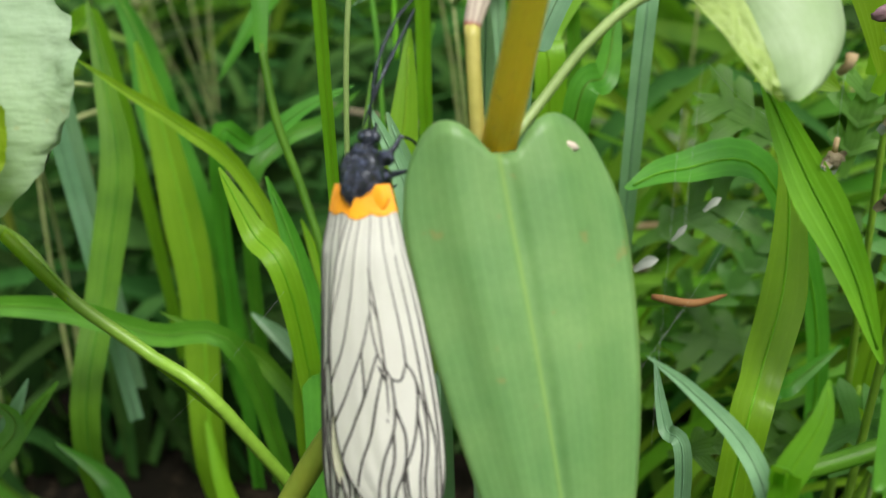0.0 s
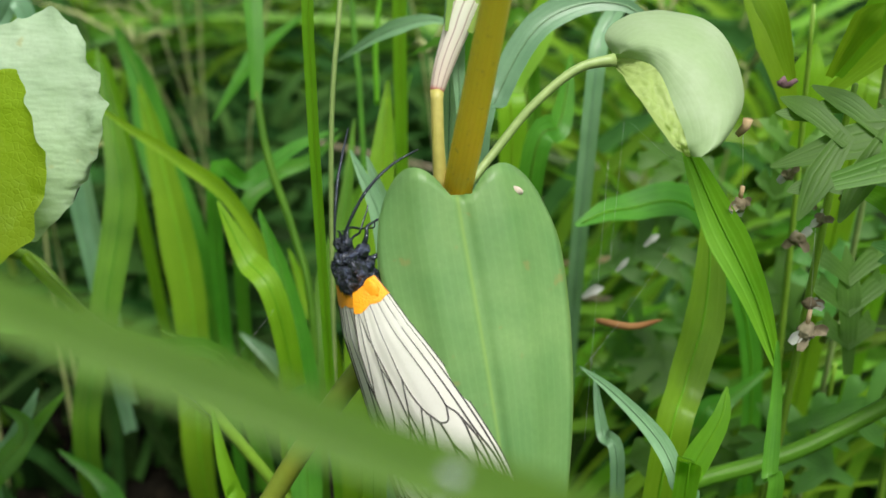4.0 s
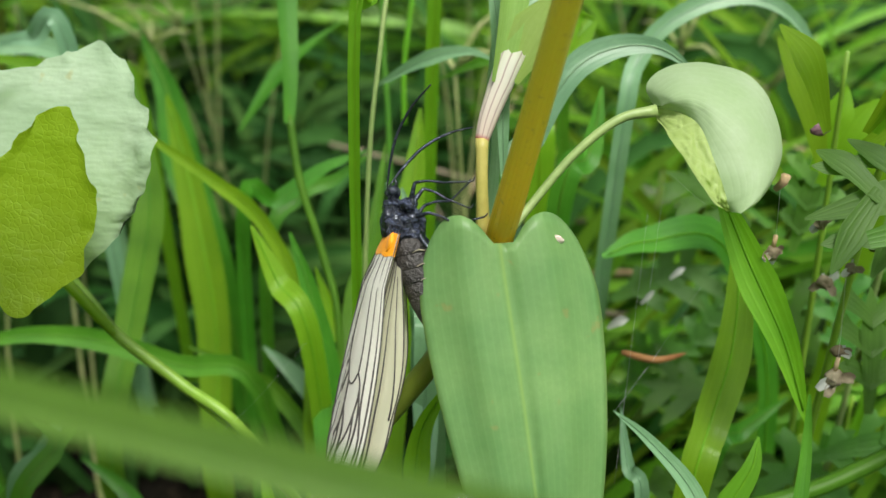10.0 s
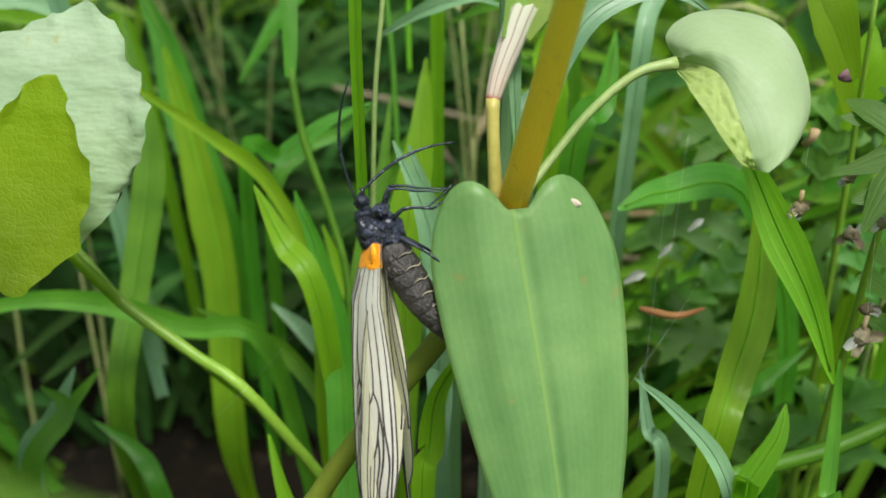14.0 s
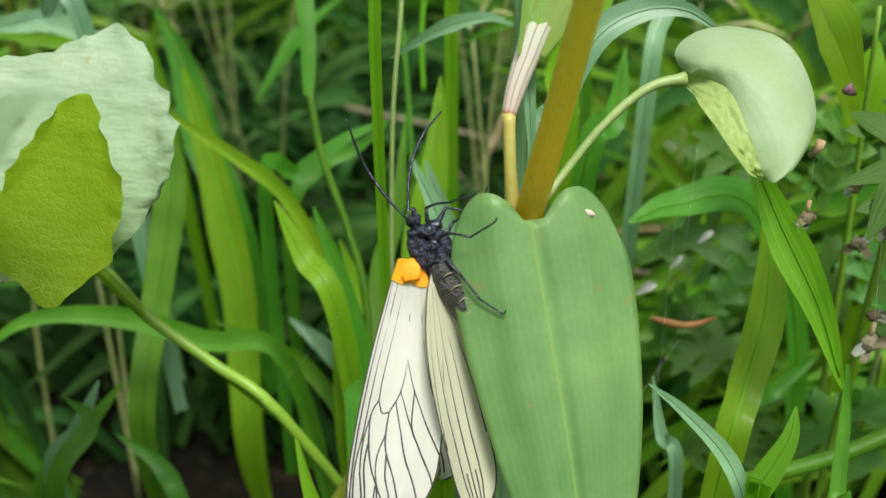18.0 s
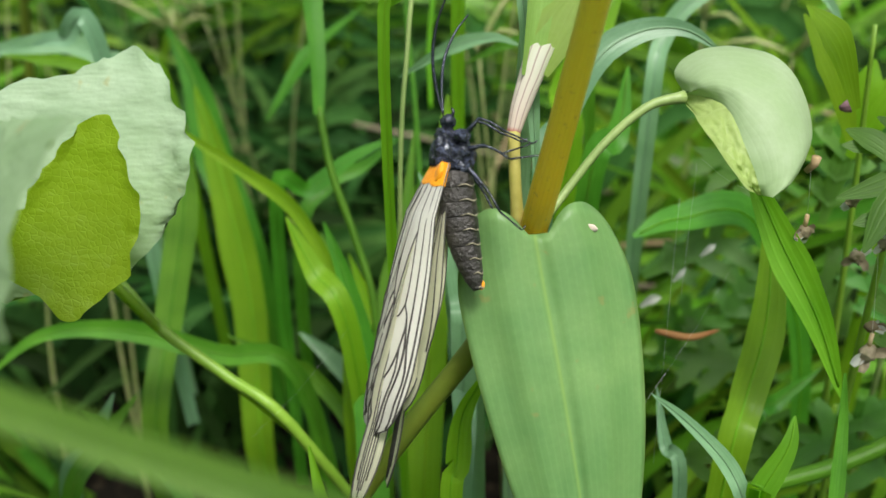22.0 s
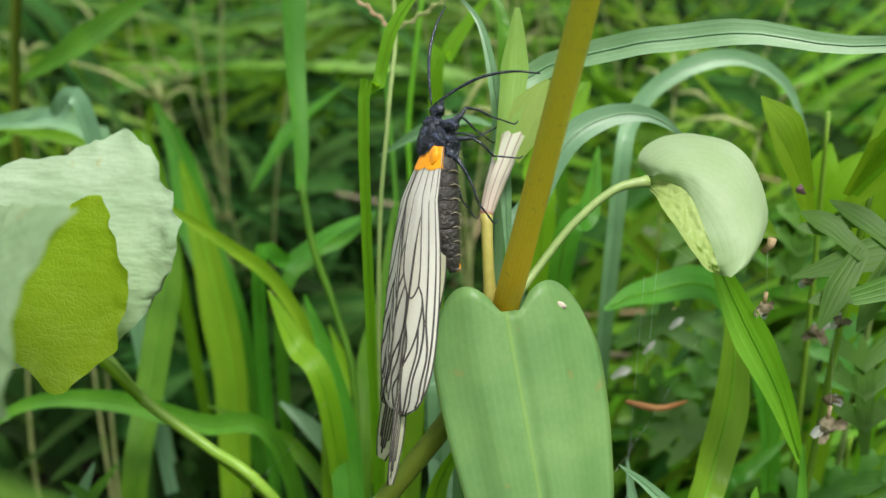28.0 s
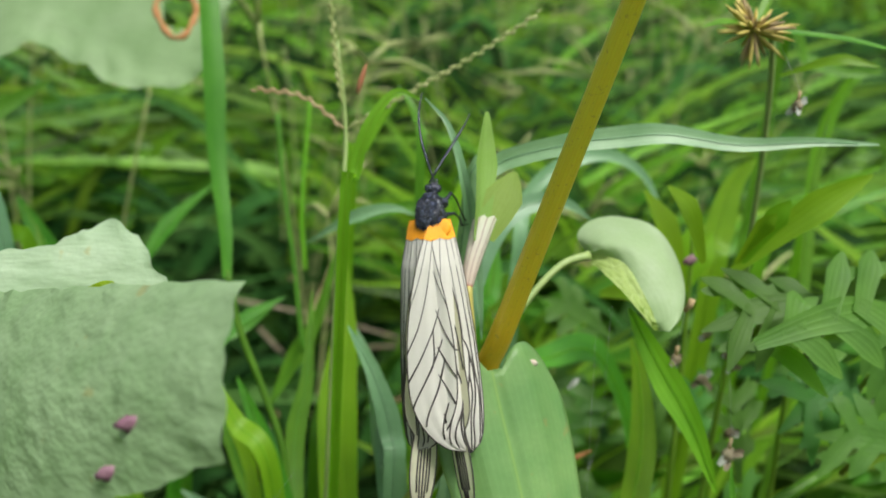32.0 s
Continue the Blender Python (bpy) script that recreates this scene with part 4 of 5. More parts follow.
def wing_parts(name, side, point, veins, parent, rows, label):
    """One wing with its veins; side is 1 for the right and -1 for the left."""
    flip = Vector((side, 1, 1))
    shell = Shell()
    grid, uvs = [], []
    for i in range(rows):
        s = i / (rows - 1)
        grid.append([point(j / 16, s) * flip for j in range(17)])
        uvs.append([(j / 16, s) for j in range(17)])
    shell.grid(grid, uvs)
    wing = part(name, shell, WING if name == "forewing" else HINDWING, parent, label)
    lines = Shell()
    for vein in veins:
        path = [point(min(1, max(0, q.x)), min(1, max(0, q.y))) * flip for q in spline([(u, s, 0) for u, s in vein], 18)]
        lines.tube([p + Vector((0, 0, 0.035)) for p in path], [0.038 + 0.07 * min(1.0, max(0.0, (-p.y / WING_LONG - 0.25) / 0.4)) for p in path], 6)
    for u, start in ((0.0, 0.0), (1.0, 0.0)):
        lines.tube([point(u, start + (1 - start) * k / 30) * flip for k in range(31)], [0.05 + 0.05 * (k / 30) for k in range(31)], 5)
    part("vein_net", lines, VEIN, wing, "dark grey-brown wing veins")
    return wing


MOTH = {}
BODY, WINGS = 0.96, 1.117


def build_moth():
    moth = thing("moth", "white moth with black veins, orange collar and blue-black body", "moth")
    MOTH["moth"] = moth
    moth.scale = (BODY, BODY, BODY)
    chest = Shell()
    ball(chest, (0, -0.3, 0.2), (2.05, 2.75, 2.0), 26, 34, 0.08, 4.0)
    thorax = part("thorax", chest, BLACK, moth, "furry blue-black thorax")
    for name, centre, radii in (("collar", (0, 2.0, 0.25), (1.45, 1.0, 1.3)), ("breast", (0, -0.7, -1.2), (1.6, 2.5, 1.9))):
        lump = Shell()
        ball(lump, centre, radii, 14, 20, 0.22, 9.0)
        part(name, lump, BLACK, thorax)
    for side in (1, -1):
        for k, y in enumerate((1.9, 0.2, -1.5)):
            lump = Shell()
            ball(lump, (side * 1.15, y, -1.45), (0.85, 0.8, 1.15), 10, 12, 0.12, 3.0 + k)
            part("coxa", lump, BLACK, thorax)
        lump = Shell()
        ball(lump, (side * 1.2, 0.5, 0.95), (0.75, 1.6, 0.7), 12, 16, 0.1, 1.0)
        part("tegula", lump, BLACK, thorax)
    rng = random.Random(5)
    fur = Shell()
    for k in range(700):
        a, b = rng.uniform(0, 6.283), math.acos(rng.uniform(-1, 1))
        d = Vector((math.sin(b) * math.cos(a), math.cos(b), math.sin(b) * math.sin(a)))
        p = Vector((d.x * 2.02, -0.3 + d.y * 2.7, 0.2 + d.z * 1.97))
        tip = p + d * rng.uniform(0.02, 0.16) + Vector((0, -0.55, 0))
        fur.tube([p, tip], [0.05, 0.012], 3)
    part("fur", fur, CHITIN, thorax, "short dark hairs")
    skull = Shell()
    ball(skull, (0, 3.55, 0.0), (0.95, 0.9, 0.9), 14, 18, 0.12, 2.0)
    head = part("head", skull, BLACK, moth, "small black head")
    for side in (1, -1):
        eye = Shell()
        ball(eye, (side * 0.78, 3.7, -0.15), (0.45, 0.58, 0.62), 8, 12)
        part("eye", eye, CHITIN, head, "round dark compound eye")
        palp = Shell()
        palp.tube(spline([(side * 0.3, 4.2, -0.5), (side * 0.35, 4.75, -0.65), (side * 0.35, 5.1, -0.4)], 6), [0.22, 0.2, 0.18, 0.15, 0.12, 0.06], 6)
        part("palp", palp, BLACK, head)
    # abdomen in rings, tapering to a blunt point, with pale fringes on its sides and belly
    belly = None
    for k in range(8):
        s = k / 8
        r, r2 = (2.15 * max(0.0, 1 - 0.93 * max(0.0, (q - 0.12) / 0.92) ** 2.1) ** 0.62 * (0.86 + 0.14 * math.sin(min(1.0, q / 0.3) * 1.57)) for q in (s, s + 0.125))
        y, z = -2.2 - 13.2 * s, -0.8 - 2.3 * s * s
        drop = -0.6 * s - 0.05
        ring = Shell()
        ring.tube([Vector((0, y + 0.25, z)), Vector((0, y - 0.15, z)), Vector((0, y - 0.75, z + drop * 0.4)), Vector((0, y - 1.42, z + drop * 0.85)), Vector((0, y - 1.68, z + drop))],
                  [r * 0.95, r * 0.99, 0.5 * (r + r2) * 1.02, r2 * 1.03, r2 * 0.96], 24)
        if belly is None:
            belly = part("abdomen", ring, BELLY, moth, "dark grey-brown segmented abdomen with pale fringes")
        else:
            part("segment", ring, BELLY, belly)
        for side in (1, -1):
            line = Shell()
            arc = [Vector((side * math.sin(a) * r2 * 1.06, y - 1.4 + 0.12 * math.sin(a * 7.0), z + drop * 0.88 - math.cos(a) * r2 * 1.06)) for a in (0.25 + 1.25 * i / 9 for i in range(10))]
            line.tube(arc, [0.03 + 0.06 * math.sin(math.pi * i / 9) for i in range(10)], 5)
            part("ring_line", line, BAND, belly, "thin pale fringe")
    tip = Shell()
    ball(tip, (0, -14.9, -3.45), (0.5, 0.6, 0.45), 8, 12, 0.2, 6.0)
    part("abdomen_tip", tip, ORANGE, belly, "orange tip of the abdomen")
    # antennae
    for side in (1, -1):
        path = spline([(0, 0, 0), (side * 0.4, 3.0, 0.5), (side * 1.0, 6.4, 0.6), (side * 2.0, 9.8, -0.2), (side * 3.4, 12.6, -1.6)], 26)
        feeler = Shell()
        feeler.tube(path, [0.09 + 0.10 * math.sin(math.pi * min(1.0, k / 25) ** 0.8) for k in range(26)], 7)
        ob = part("antenna", feeler, CHITIN, moth, "long thin blue-black antenna", pose(side * 0.45 * MM, 4.25 * MM, 0.5 * MM))
        comb = Shell()
        for k in range(3, 24):
            p = path[k]
            comb.tube([p, p + Vector((side * 0.12, 0.12, -0.22))], [0.05, 0.02], 3)
        part("antenna_bristles", comb, CHITIN, ob)
        MOTH["antenna", side] = ob
    # wings
    for side in (1, -1):
        hind = wing_parts("hindwing", side, hind_point, HIND_VEINS, moth, 50, "cream hindwing with a long dark-veined tail")
        MOTH["hind", side] = hind
        hind.scale = (WINGS, WINGS, WINGS)
        fore = wing_parts("forewing", side, fore_point if side == 1 else fore_under, FORE_VEINS, moth, 46, "cream white forewing with a black vein net")
        MOTH["fore", side] = fore
        fore.scale = (WINGS, WINGS, WINGS)
        patch = Shell()
        grid = []
        for i in range(8):
            s = 0.08 * i / 7
            shape = fore_point if side == 1 else fore_under
            grid.append([shape(j / 12, s + 0.012 * abs(math.sin(j * 0.55)) * (i / 7)) * Vector((side, 1, 1)) + Vector((0, 0, 0.12 - 0.06 * (i / 7) ** 3)) for j in range(13)])
        patch.grid(grid)
        part("wing_base_patch", patch, ORANGE, fore, "bright orange patch at the wing base")
        under = Shell()
        under.grid([[p - Vector((0, 0, 0.22)) for p in row] for row in grid])
        part("wing_base_patch", under, ORANGE, fore, "bright orange patch at the wing base")
        pad = Shell()
        ball(pad, (side * 0.45, -1.1, -0.5), (1.2, 1.2, 0.34), 12, 18, 0.25, 5.0)
        part("wing_base_tuft", pad, ORANGE, fore, "bright orange tuft at the wing base")
    # legs
    for side in (1, -1):
        bends = (((0.7, 2.0, -1.3), (0.3, -1.1, -3.0), (0.0, -1.0, -3.2)), ((1.3, 0.5, -1.9), (0.3, -1.5, -2.9), (-0.1, 0.5, -3.3)), ((1.1, -2.6, -1.5), (0.4, -3.3, -1.3), (0.1, -2.3, -2.0)))
        for k, y in enumerate((2.0, 0.3, -1.4)):
            hip = Vector((side * 0.95, y, -1.9))
            reach = [Vector((side * x, dy, dz)) for x, dy, dz in bends[k]]
            reach = reach if side == 1 else [Matrix.Rotation(radians((-14, 16, 9)[k]), 3, "X") @ q * 0.9 for q in reach]
            knee = hip + reach[0]
            foot = knee + reach[1]
            toe = foot + reach[2]
            thigh = Shell()
            thigh.tube(spline([Vector((0, 0, 0)), (knee - hip) * 0.5 + Vector((side * 0.2, 0, 0)), knee - hip], 8), [0.30, 0.34, 0.33, 0.30, 0.27, 0.24, 0.21, 0.19], 8)
            leg = part("leg", thigh, CHITIN, moth, "thin blue-black jointed leg", Matrix.Translation(hip * MM))
            shin = Shell()
            shin.tube(spline([knee - hip, (knee + foot) * 0.5 - hip + Vector((side * 0.15, 0.2, 0)), foot - hip], 8), [0.19, 0.17, 0.15, 0.14, 0.14, 0.15, 0.16, 0.13], 7)
            part("tibia", shin, CHITIN, leg)
            tarsus = Shell()
            tarsus.tube(spline([foot - hip, (foot + toe) * 0.5 - hip, toe - hip, toe - hip + Vector((0, 0.4, -0.5))], 10), [0.14, 0.11, 0.125, 0.10, 0.12, 0.095, 0.11, 0.085, 0.10, 0.05], 6)
            part("tarsus", tarsus, CHITIN, leg)
            MOTH["leg", side, k] = leg


build_moth()

# ---- weeds with lobed leaves ----
def lobed_leaf(shell, centre, size, angle, rng):
    """A deeply lobed leaf of blunt ribbons that spread from its midrib."""
    a = radians(angle)
    along = Vector((math.cos(a), 0.25 * math.sin(a) + rng.uniform(-0.2, 0.2), math.sin(a) * 0.9)).normalized()
    face = Vector((rng.uniform(-0.3, 0.3), -0.8, rng.uniform(0.4, 0.9)))
    side = along.cross(face).normalized()
    tip, base = Vector(centre) + along * size * 0.5, Vector(centre) - along * size * 0.5
    droop = Vector((0, 0, -size * 0.12))
    ribbon(shell, [tip + droop, Vector(centre), base], size * 0.2, face, 0.15, 0.97, 0.35, 14, 0, 4)
    for s, long in ((0.22, 0.30), (0.45, 0.42), (0.66, 0.40)):
        root = base.lerp(tip, s)
        for way in (1, -1):
            out = (side * way * 0.85 + along * 0.65).normalized()
            end = root + out * size * long * rng.uniform(0.85, 1.15) + droop * 0.5
            ribbon(shell, [end, root + out * size * long * 0.55, root - out * size * 0.03], size * 0.15, face, 0.12, 0.95, 0.6, 10, 0, 4)
            notch = root.lerp(end, 0.55)
            ribbon(shell, [notch + (along + side * way * 0.2).normalized() * size * 0.16, notch], size * 0.08, face, 0.1, 0.95, 0.9, 6, 0, 2)
    return shell


LOBED = (
    ((62, 38, 94), 22, 150),
    ((69, 37, 103), 21, 20),
    ((55, 47, 87), 21, 200),
    ((72, 60, 114), 20, 100),
    ((70, 73, 103), 23, 120),
    ((83, 77, 123), 24, 60),
    ((50, 73, 89), 23, 160),
    ((57, 89, 97), 22, 60),
    ((78, 72, 138), 19, 120),
    ((52, 10, 159), 23, 185),
    ((58, 3, 160), 28, 15),
    ((70, 17, 140), 22, 200),
    ((74, 8, 135), 22, 160),
    ((61, 28, 128), 21, 90),
    ((80, 16, 145), 17, 300),
    ((60, 58, 138), 19, 80),
    ((46, 68, 135), 21, 140),
    ((41, 71, 116), 22, 30),
    ((38, 34, 97), 16, 20),
    ((42, 80, 92), 20, 60),
)
LANCE = (
    ((45, 43, 169), (54, 40, 150), 5.6),
    ((58, 47, 161), (55, 46, 148), 5.0),
    ((65, 51, 158), (58, 50, 144), 6.1),
    ((49, 40, 148), (40, 46, 148), 5.0),
    ((52, 10, 176), (48, 14, 165), 4.2),
    ((68, 13, 179), (49, 18, 162), 5.2),
    ((50, 10, 174), (47, 14, 165), 3.4),
    ((37, 20, 176), (45, 20, 163), 4.4),
    ((60, 4, 146), (50, 15, 152), 4.0),
    ((81, 32, 193), (68, 41, 190), 2.3),
)


def build_weeds():
    rng = random.Random(21)
    plants = {}
    for centre, size, angle in LOBED:
        key = round(centre[0] / 45), round(centre[1] / 60)
        if key not in plants:
            plants[key] = thing("mugwort", "leafy green weed with deeply lobed leaves", "plant", "weeds among the grass")
            root = Vector((centre[0] + rng.uniform(-8, 8), centre[1] + 14, 0))
            path = spline([root, root + Vector((2, 2, 40)), Vector(centre) + Vector((0, 10, -14)), Vector(centre) + Vector((0, 8, 4))], 16)
            part("stem", Shell().tube(path, [0.8 - 0.03 * i for i in range(16)], 7), LEAFSTALK, plants[key])
        part("leaf", lobed_leaf(Shell(), centre, size, angle, rng), WEED, plants[key])
        stalk = spline([Vector(centre) + Vector((0, 1, -size * 0.05)), Vector(centre) + Vector((0, 6, -10))], 5)
        part("leaf_stalk", Shell().tube(stalk, 0.5, 6), OLIVE, plants[key])
    herb = thing("willow_herb", "bright green weed with narrow pointed leaves", "plant", "weeds among the grass")
    path = spline([(66, 52, 0), (62, 48, 70), (57, 42, 130), (54, 40, 168)], 20)
    part("stem", Shell().tube(path, [0.9 - 0.03 * i for i in range(20)], 8), LEAFSTALK, herb)
    for tip, base, width in LANCE:
        shell = Shell()
        ribbon(shell, [tip, (Vector(tip) + Vector(base)) * 0.5 + Vector((0, -1, 2)), base], width, (0.1, -0.8, 0.5), 0.25, 0.97, 0.25, 18, 0.4)
        part("leaf", shell, LIME, herb)
    dot = Shell()
    ball(dot, (47.6, 28.6, 160.4), (1.2, 0.4, 0.9), 7, 10, 0.5, 1.0)
    part("spot", dot, PURPLE, herb, "dark red blotch on a leaf")
    flat = Shell()
    ribbon(flat, [(24, 47, 132), (32, 51, 133), (47, 56, 129), (62, 62, 90), (66, 66, 0)], 7.0, (0, -0.6, 0.8), 0.2, 0.95, 0.3, 26)
    dock = thing("dock", "broad green weed leaf lying level among grass", "plant", "weeds among the grass")
    leaf = part("leaf", flat, GREEN, dock)
    rib = Shell()
    rib.tube([Vector(flat.verts[i * 5 + 2]) / MM + Vector((0, -0.2, 0.1)) for i in range(1, 26)], 0.16, 6)
    part("midrib", rib, LIME, leaf, "pale midrib")


build_weeds()


# ---- leaf high on the side ----
def build_upper_leaf():
    plant = thing("bindweed", "pale green chewed leaf with a brown-edged hole, above the grass", "plant", "", (30.8, 99, -190))
    plant.scale = (1.9, 1.9, 1.9)
    shell = Shell()
    low = [(-72, 22, 196), (-60, 17, 193), (-52, 16, 196), (-46, 14, 194), (-42, 12, 192), (-36, 10, 192), (-32, 10, 194), (-29, 11, 200)]
    high = [(-76, 46, 214), (-62, 44, 218), (-52, 42, 220), (-45, 40, 220), (-38, 37, 218), (-33, 34, 213), (-29, 31, 208), (-28, 29, 200)]
    sheet(shell, low, high, (0, 1.0, 1.5), 60, 44, 0.8, 6.0)
    hole = Vector((-35.0, 16.7, 199.9)) * MM
    shell.faces = [f for f in shell.faces if (Vector(shell.verts[f[0]]) - hole).xz.length > 0.0021]
    leaf = part("leaf", shell, DIMMED, plant, "pale matte leaf")
    rim = Shell()
    ring = []
    for k in range(25):
        a = 6.28318 * k / 24
        x, z = hole.x + 0.0024 * math.cos(a) * (1 + 0.12 * math.sin(3 * a)), hole.z + 0.0024 * math.sin(a) * (1 + 0.12 * math.sin(3 * a))
        y = min(shell.verts, key=lambda v: (v[0] - x) ** 2 + (v[2] - z) ** 2)[1]
        ring.append(Vector((x, y, z)) / MM)
    rim.tube(ring, [0.38 + 0.12 * math.sin(k * 1.7) for k in range(25)], 7)
    part("hole_rim", rim, BROWN, leaf, "brown rim of a chewed hole")
    path = spline([(-74, 32, 200), (-88, 46, 150), (-92, 56, 60), (-92, 58, 0)], 16)
    part("stalk", Shell().tube(path, 0.8, 7), OLIVE, plant)


build_upper_leaf()


# ---- crabgrass seed head ----
def build_seed_head():
    head = thing("crabgrass", "slender grass stalk with finger-like green seed spikes", "grass", "", (-5, -15.6, 33.2))
    head.scale = (0.84, 0.84, 0.84)
    path = spline([(-6.8, 71.4, 191.6), (-5.4, 68, 175.3), (-6.9, 62, 161.5), (-9.3, 56, 132.3), (-12, 54, 40), (-13, 54, -40)], 30)
    part("stalk", Shell().tube(path, 0.42, 7), STALK, head)
    spikes = (([(-5.4, 68, 175.3), (7.5, 66, 183.5), (18.9, 65, 190.3), (30, 64, 198)], 34),
              ([(-5.4, 68, 175.3), (-13.1, 70, 181.1), (-21.5, 72, 182.3)], 16),
              ([(-5.9, 69, 180), (-7.4, 71, 192), (-8.4, 73, 208)], 26))
    for points, count in spikes:
        line = spline(points, count)
        axis = part("spike", Shell().tube(line, 0.22, 6), SEED if count != 16 else STRAW, head, "thin seed spike")
        for k in range(1, count):
            way = (line[k] - line[k - 1]).normalized()
            side = way.cross(Vector((0, 1, 0))).normalized() * (1 if k % 2 else -1)
            seed = Shell()
            p = line[k] + side * 0.28
            q = p + way * 1.5 + side * 0.15
            seed.tube([p, p.lerp(q, 0.35), p.lerp(q, 0.7), q], [0.08, 0.3, 0.24, 0.04], 5)
            part("seed", seed, SEED if count != 16 else STRAW, axis)
    bud = Shell()
    bud.tube(spline([(-3.2, 68, 182.2), (-2.6, 68, 184.8), (-1.6, 68, 188.0)], 7), [0.15, 0.45, 0.6, 0.6, 0.5, 0.35, 0.08], 7)
    part("spikelet", bud, RUST, head, "rust-brown spikelet")


build_seed_head()


# ---- sedge flower ----
def build_sedge():
    rng = random.Random(9)
    sedge = thing("sedge", "golden-yellow spiky sedge flower head on a thin stalk", "plant")
    centre = Vector((49, 21.5, 199.5))
    stalk = spline([centre, (56, 26, 194), (66, 40, 150), (70, 52, 60), (70, 54, 0)], 24)
    part("stalk", Shell().tube(stalk, 0.5, 7), STALK, sedge)
    for k in range(70):
        d = Vector((rng.gauss(0, 1), rng.gauss(0, 0.7), rng.gauss(0.1, 0.8))).normalized()
        long = rng.uniform(3.0, 6.5)
        spike = Shell()
        base = centre + d * 0.3
        spike.tube([base, base + d * long * 0.3, base + d * long * 0.7, base + d * long], [0.12, 0.32, 0.28, 0.04], 6)
        part("spikelet", spike, GOLD if k % 5 else STRAW, sedge)
    for tip in ((76, 14, 196), (38, 18, 200), (60, 30, 212)):
        shell = Shell()
        ribbon(shell, [tip, (Vector(tip) + centre) * 0.5 + Vector((0, 0, 1.0)), tuple(centre)], 1.6, (0, -0.4, 0.9), 0.3, 1.0, 0.9, 14)
        part("bract", shell, GREEN, sedge)


build_sedge()


# ---- withered flowers, litter and silk ----
def withered(place, size, seed, material=None, hang=None):
    rng = random.Random(seed)
    husk = thing("withered_flower", "shrivelled pinkish-brown flower hanging on a silk thread", "flower", "withered flowers")
    p = Vector(place)
    body = Shell()
    ball(body, p, (size * 0.55, size * 0.45, size * 0.6), 8, 12, 0.7, seed)
    part("bud", body, HUSK, husk)
    for k in range(4):
        d = Vector((rng.gauss(0, 1), rng.gauss(0, 0.6), rng.gauss(-0.2, 0.8))).normalized()
        shell = Shell()
        ribbon(shell, [p + d * size * 1.25, p + d * size * 0.8 + Vector((0, 0, size * 0.15)), p + d * size * 0.2], size * 0.75, (0.2, -1, 0.4), 0.5, 0.5, 0.7, 8)
        part("petal", shell, material or (PETAL if k % 2 else HUSK), husk)
    if hang:
        neck = Shell()
        neck.tube([p + Vector((0, 0, size * 0.4)), p + Vector((0.1, 0, size * 1.5))], [0.3, 0.28], 6)
        part("flower_stalk", neck, STRAW, husk)
        part("thread", Shell().tube([p + Vector((0.1, 0, size * 1.5)), Vector(hang)], 0.014, 4), SILK, husk)


withered((38.6, 13.6, 149.4), 1.6, 1, None, (36.0, 8.0, 161.0))
withered((47.0, 8.2, 134.8), 2.0, 2, None, (47.6, 12.0, 147.0))
withered((47.4, 9.4, 138.0), 1.4, 3)
withered((48.4, 13.2, 147.6), 1.3, 4)
withered((44.8, 15.6, 152.4), 1.2, 5)
withered((46.6, 12.6, 150.0), 1.0, 8)
withered((51.0, 25.0, 139.5), 1.8, 6)
withered((56.5, 18.5, 188.5), 1.6, 7, PETAL, (54, 21, 197))


def build_litter():
    twig = thing("twig", "short reddish-brown dry twig caught in the grass", "twig")
    path = spline([(26, 34, 122), (31, 32, 122), (36, 34, 122)], 12)
    part("bark", Shell().tube(path, [0.35, 0.5, 0.55, 0.6, 0.6, 0.55, 0.55, 0.5, 0.45, 0.4, 0.3, 0.12], 7), BROWN, twig)
    for k, (p, s) in enumerate((((26.5, 41, 123), 1.7), ((36, 45, 130), 1.2), ((31, 42, 127), 1.0))):
        flower = thing("fallen_petal", "whitish withered petal lying on green leaves", "petal", "fallen petals")
        shell = Shell()
        p = Vector(p)
        ribbon(shell, [p + Vector((s, 0.5, 0.6 + 0.4 * k)), p + Vector((0, 0, 0.5)), p - Vector((s, 0, 0.8))], s * 1.0, (0.1, -0.9, 0.5), 0.6, 0.95, 0.35, 10)
        part("petal", shell, PETAL, flower)
    rng = random.Random(14)
    for k in range(16):
        straw = thing("dry_stalk", "dead straw-coloured grass stalk lying in the meadow", "straw", "dead grass stalks")
        p = Vector((rng.uniform(-140, 160), rng.uniform(110, 300), rng.uniform(20, 85)))
        d = Vector((rng.gauss(0, 1), rng.gauss(0, 0.5), rng.uniform(-0.4, 0.5))).normalized()
        long = rng.uniform(30, 70)
        if in_gap(p, p + d * long, p - d * long):
            p.x += 0.35 * (p.y + 97)
        foot = p - d * long
        foot.z = max(foot.z, 1)
        path = spline([p + d * long, p + Vector((0, 0, 3)), foot], 10)
        part("stalk", Shell().tube(path, [0.5 + 0.06 * i for i in range(10)], 6), STRAW if k % 3 else HUSK, straw)
    # silk
    silks = (((22, 4, 163), (21, 1, 148)), ((18, 1, 133), (33, 22, 140)), ((21, 6, 158), (19, -2, 126)), ((24, 10, 161), (36, 24, 150)), ((-20, 20, 132), (-34, 14, 118)), ((46, 22, 195), (38, 30, 188)))
    for a, b in silks:
        web = thing("silk_thread", "single fine spider thread between plants", "silk", "spider threads")
        mid = (Vector(a) + Vector(b)) * 0.5 - Vector((0, 0, 0.8))
        part("thread", Shell().tube(spline([a, mid, b], 10), 0.006, 4), SILK, web)


build_litter()


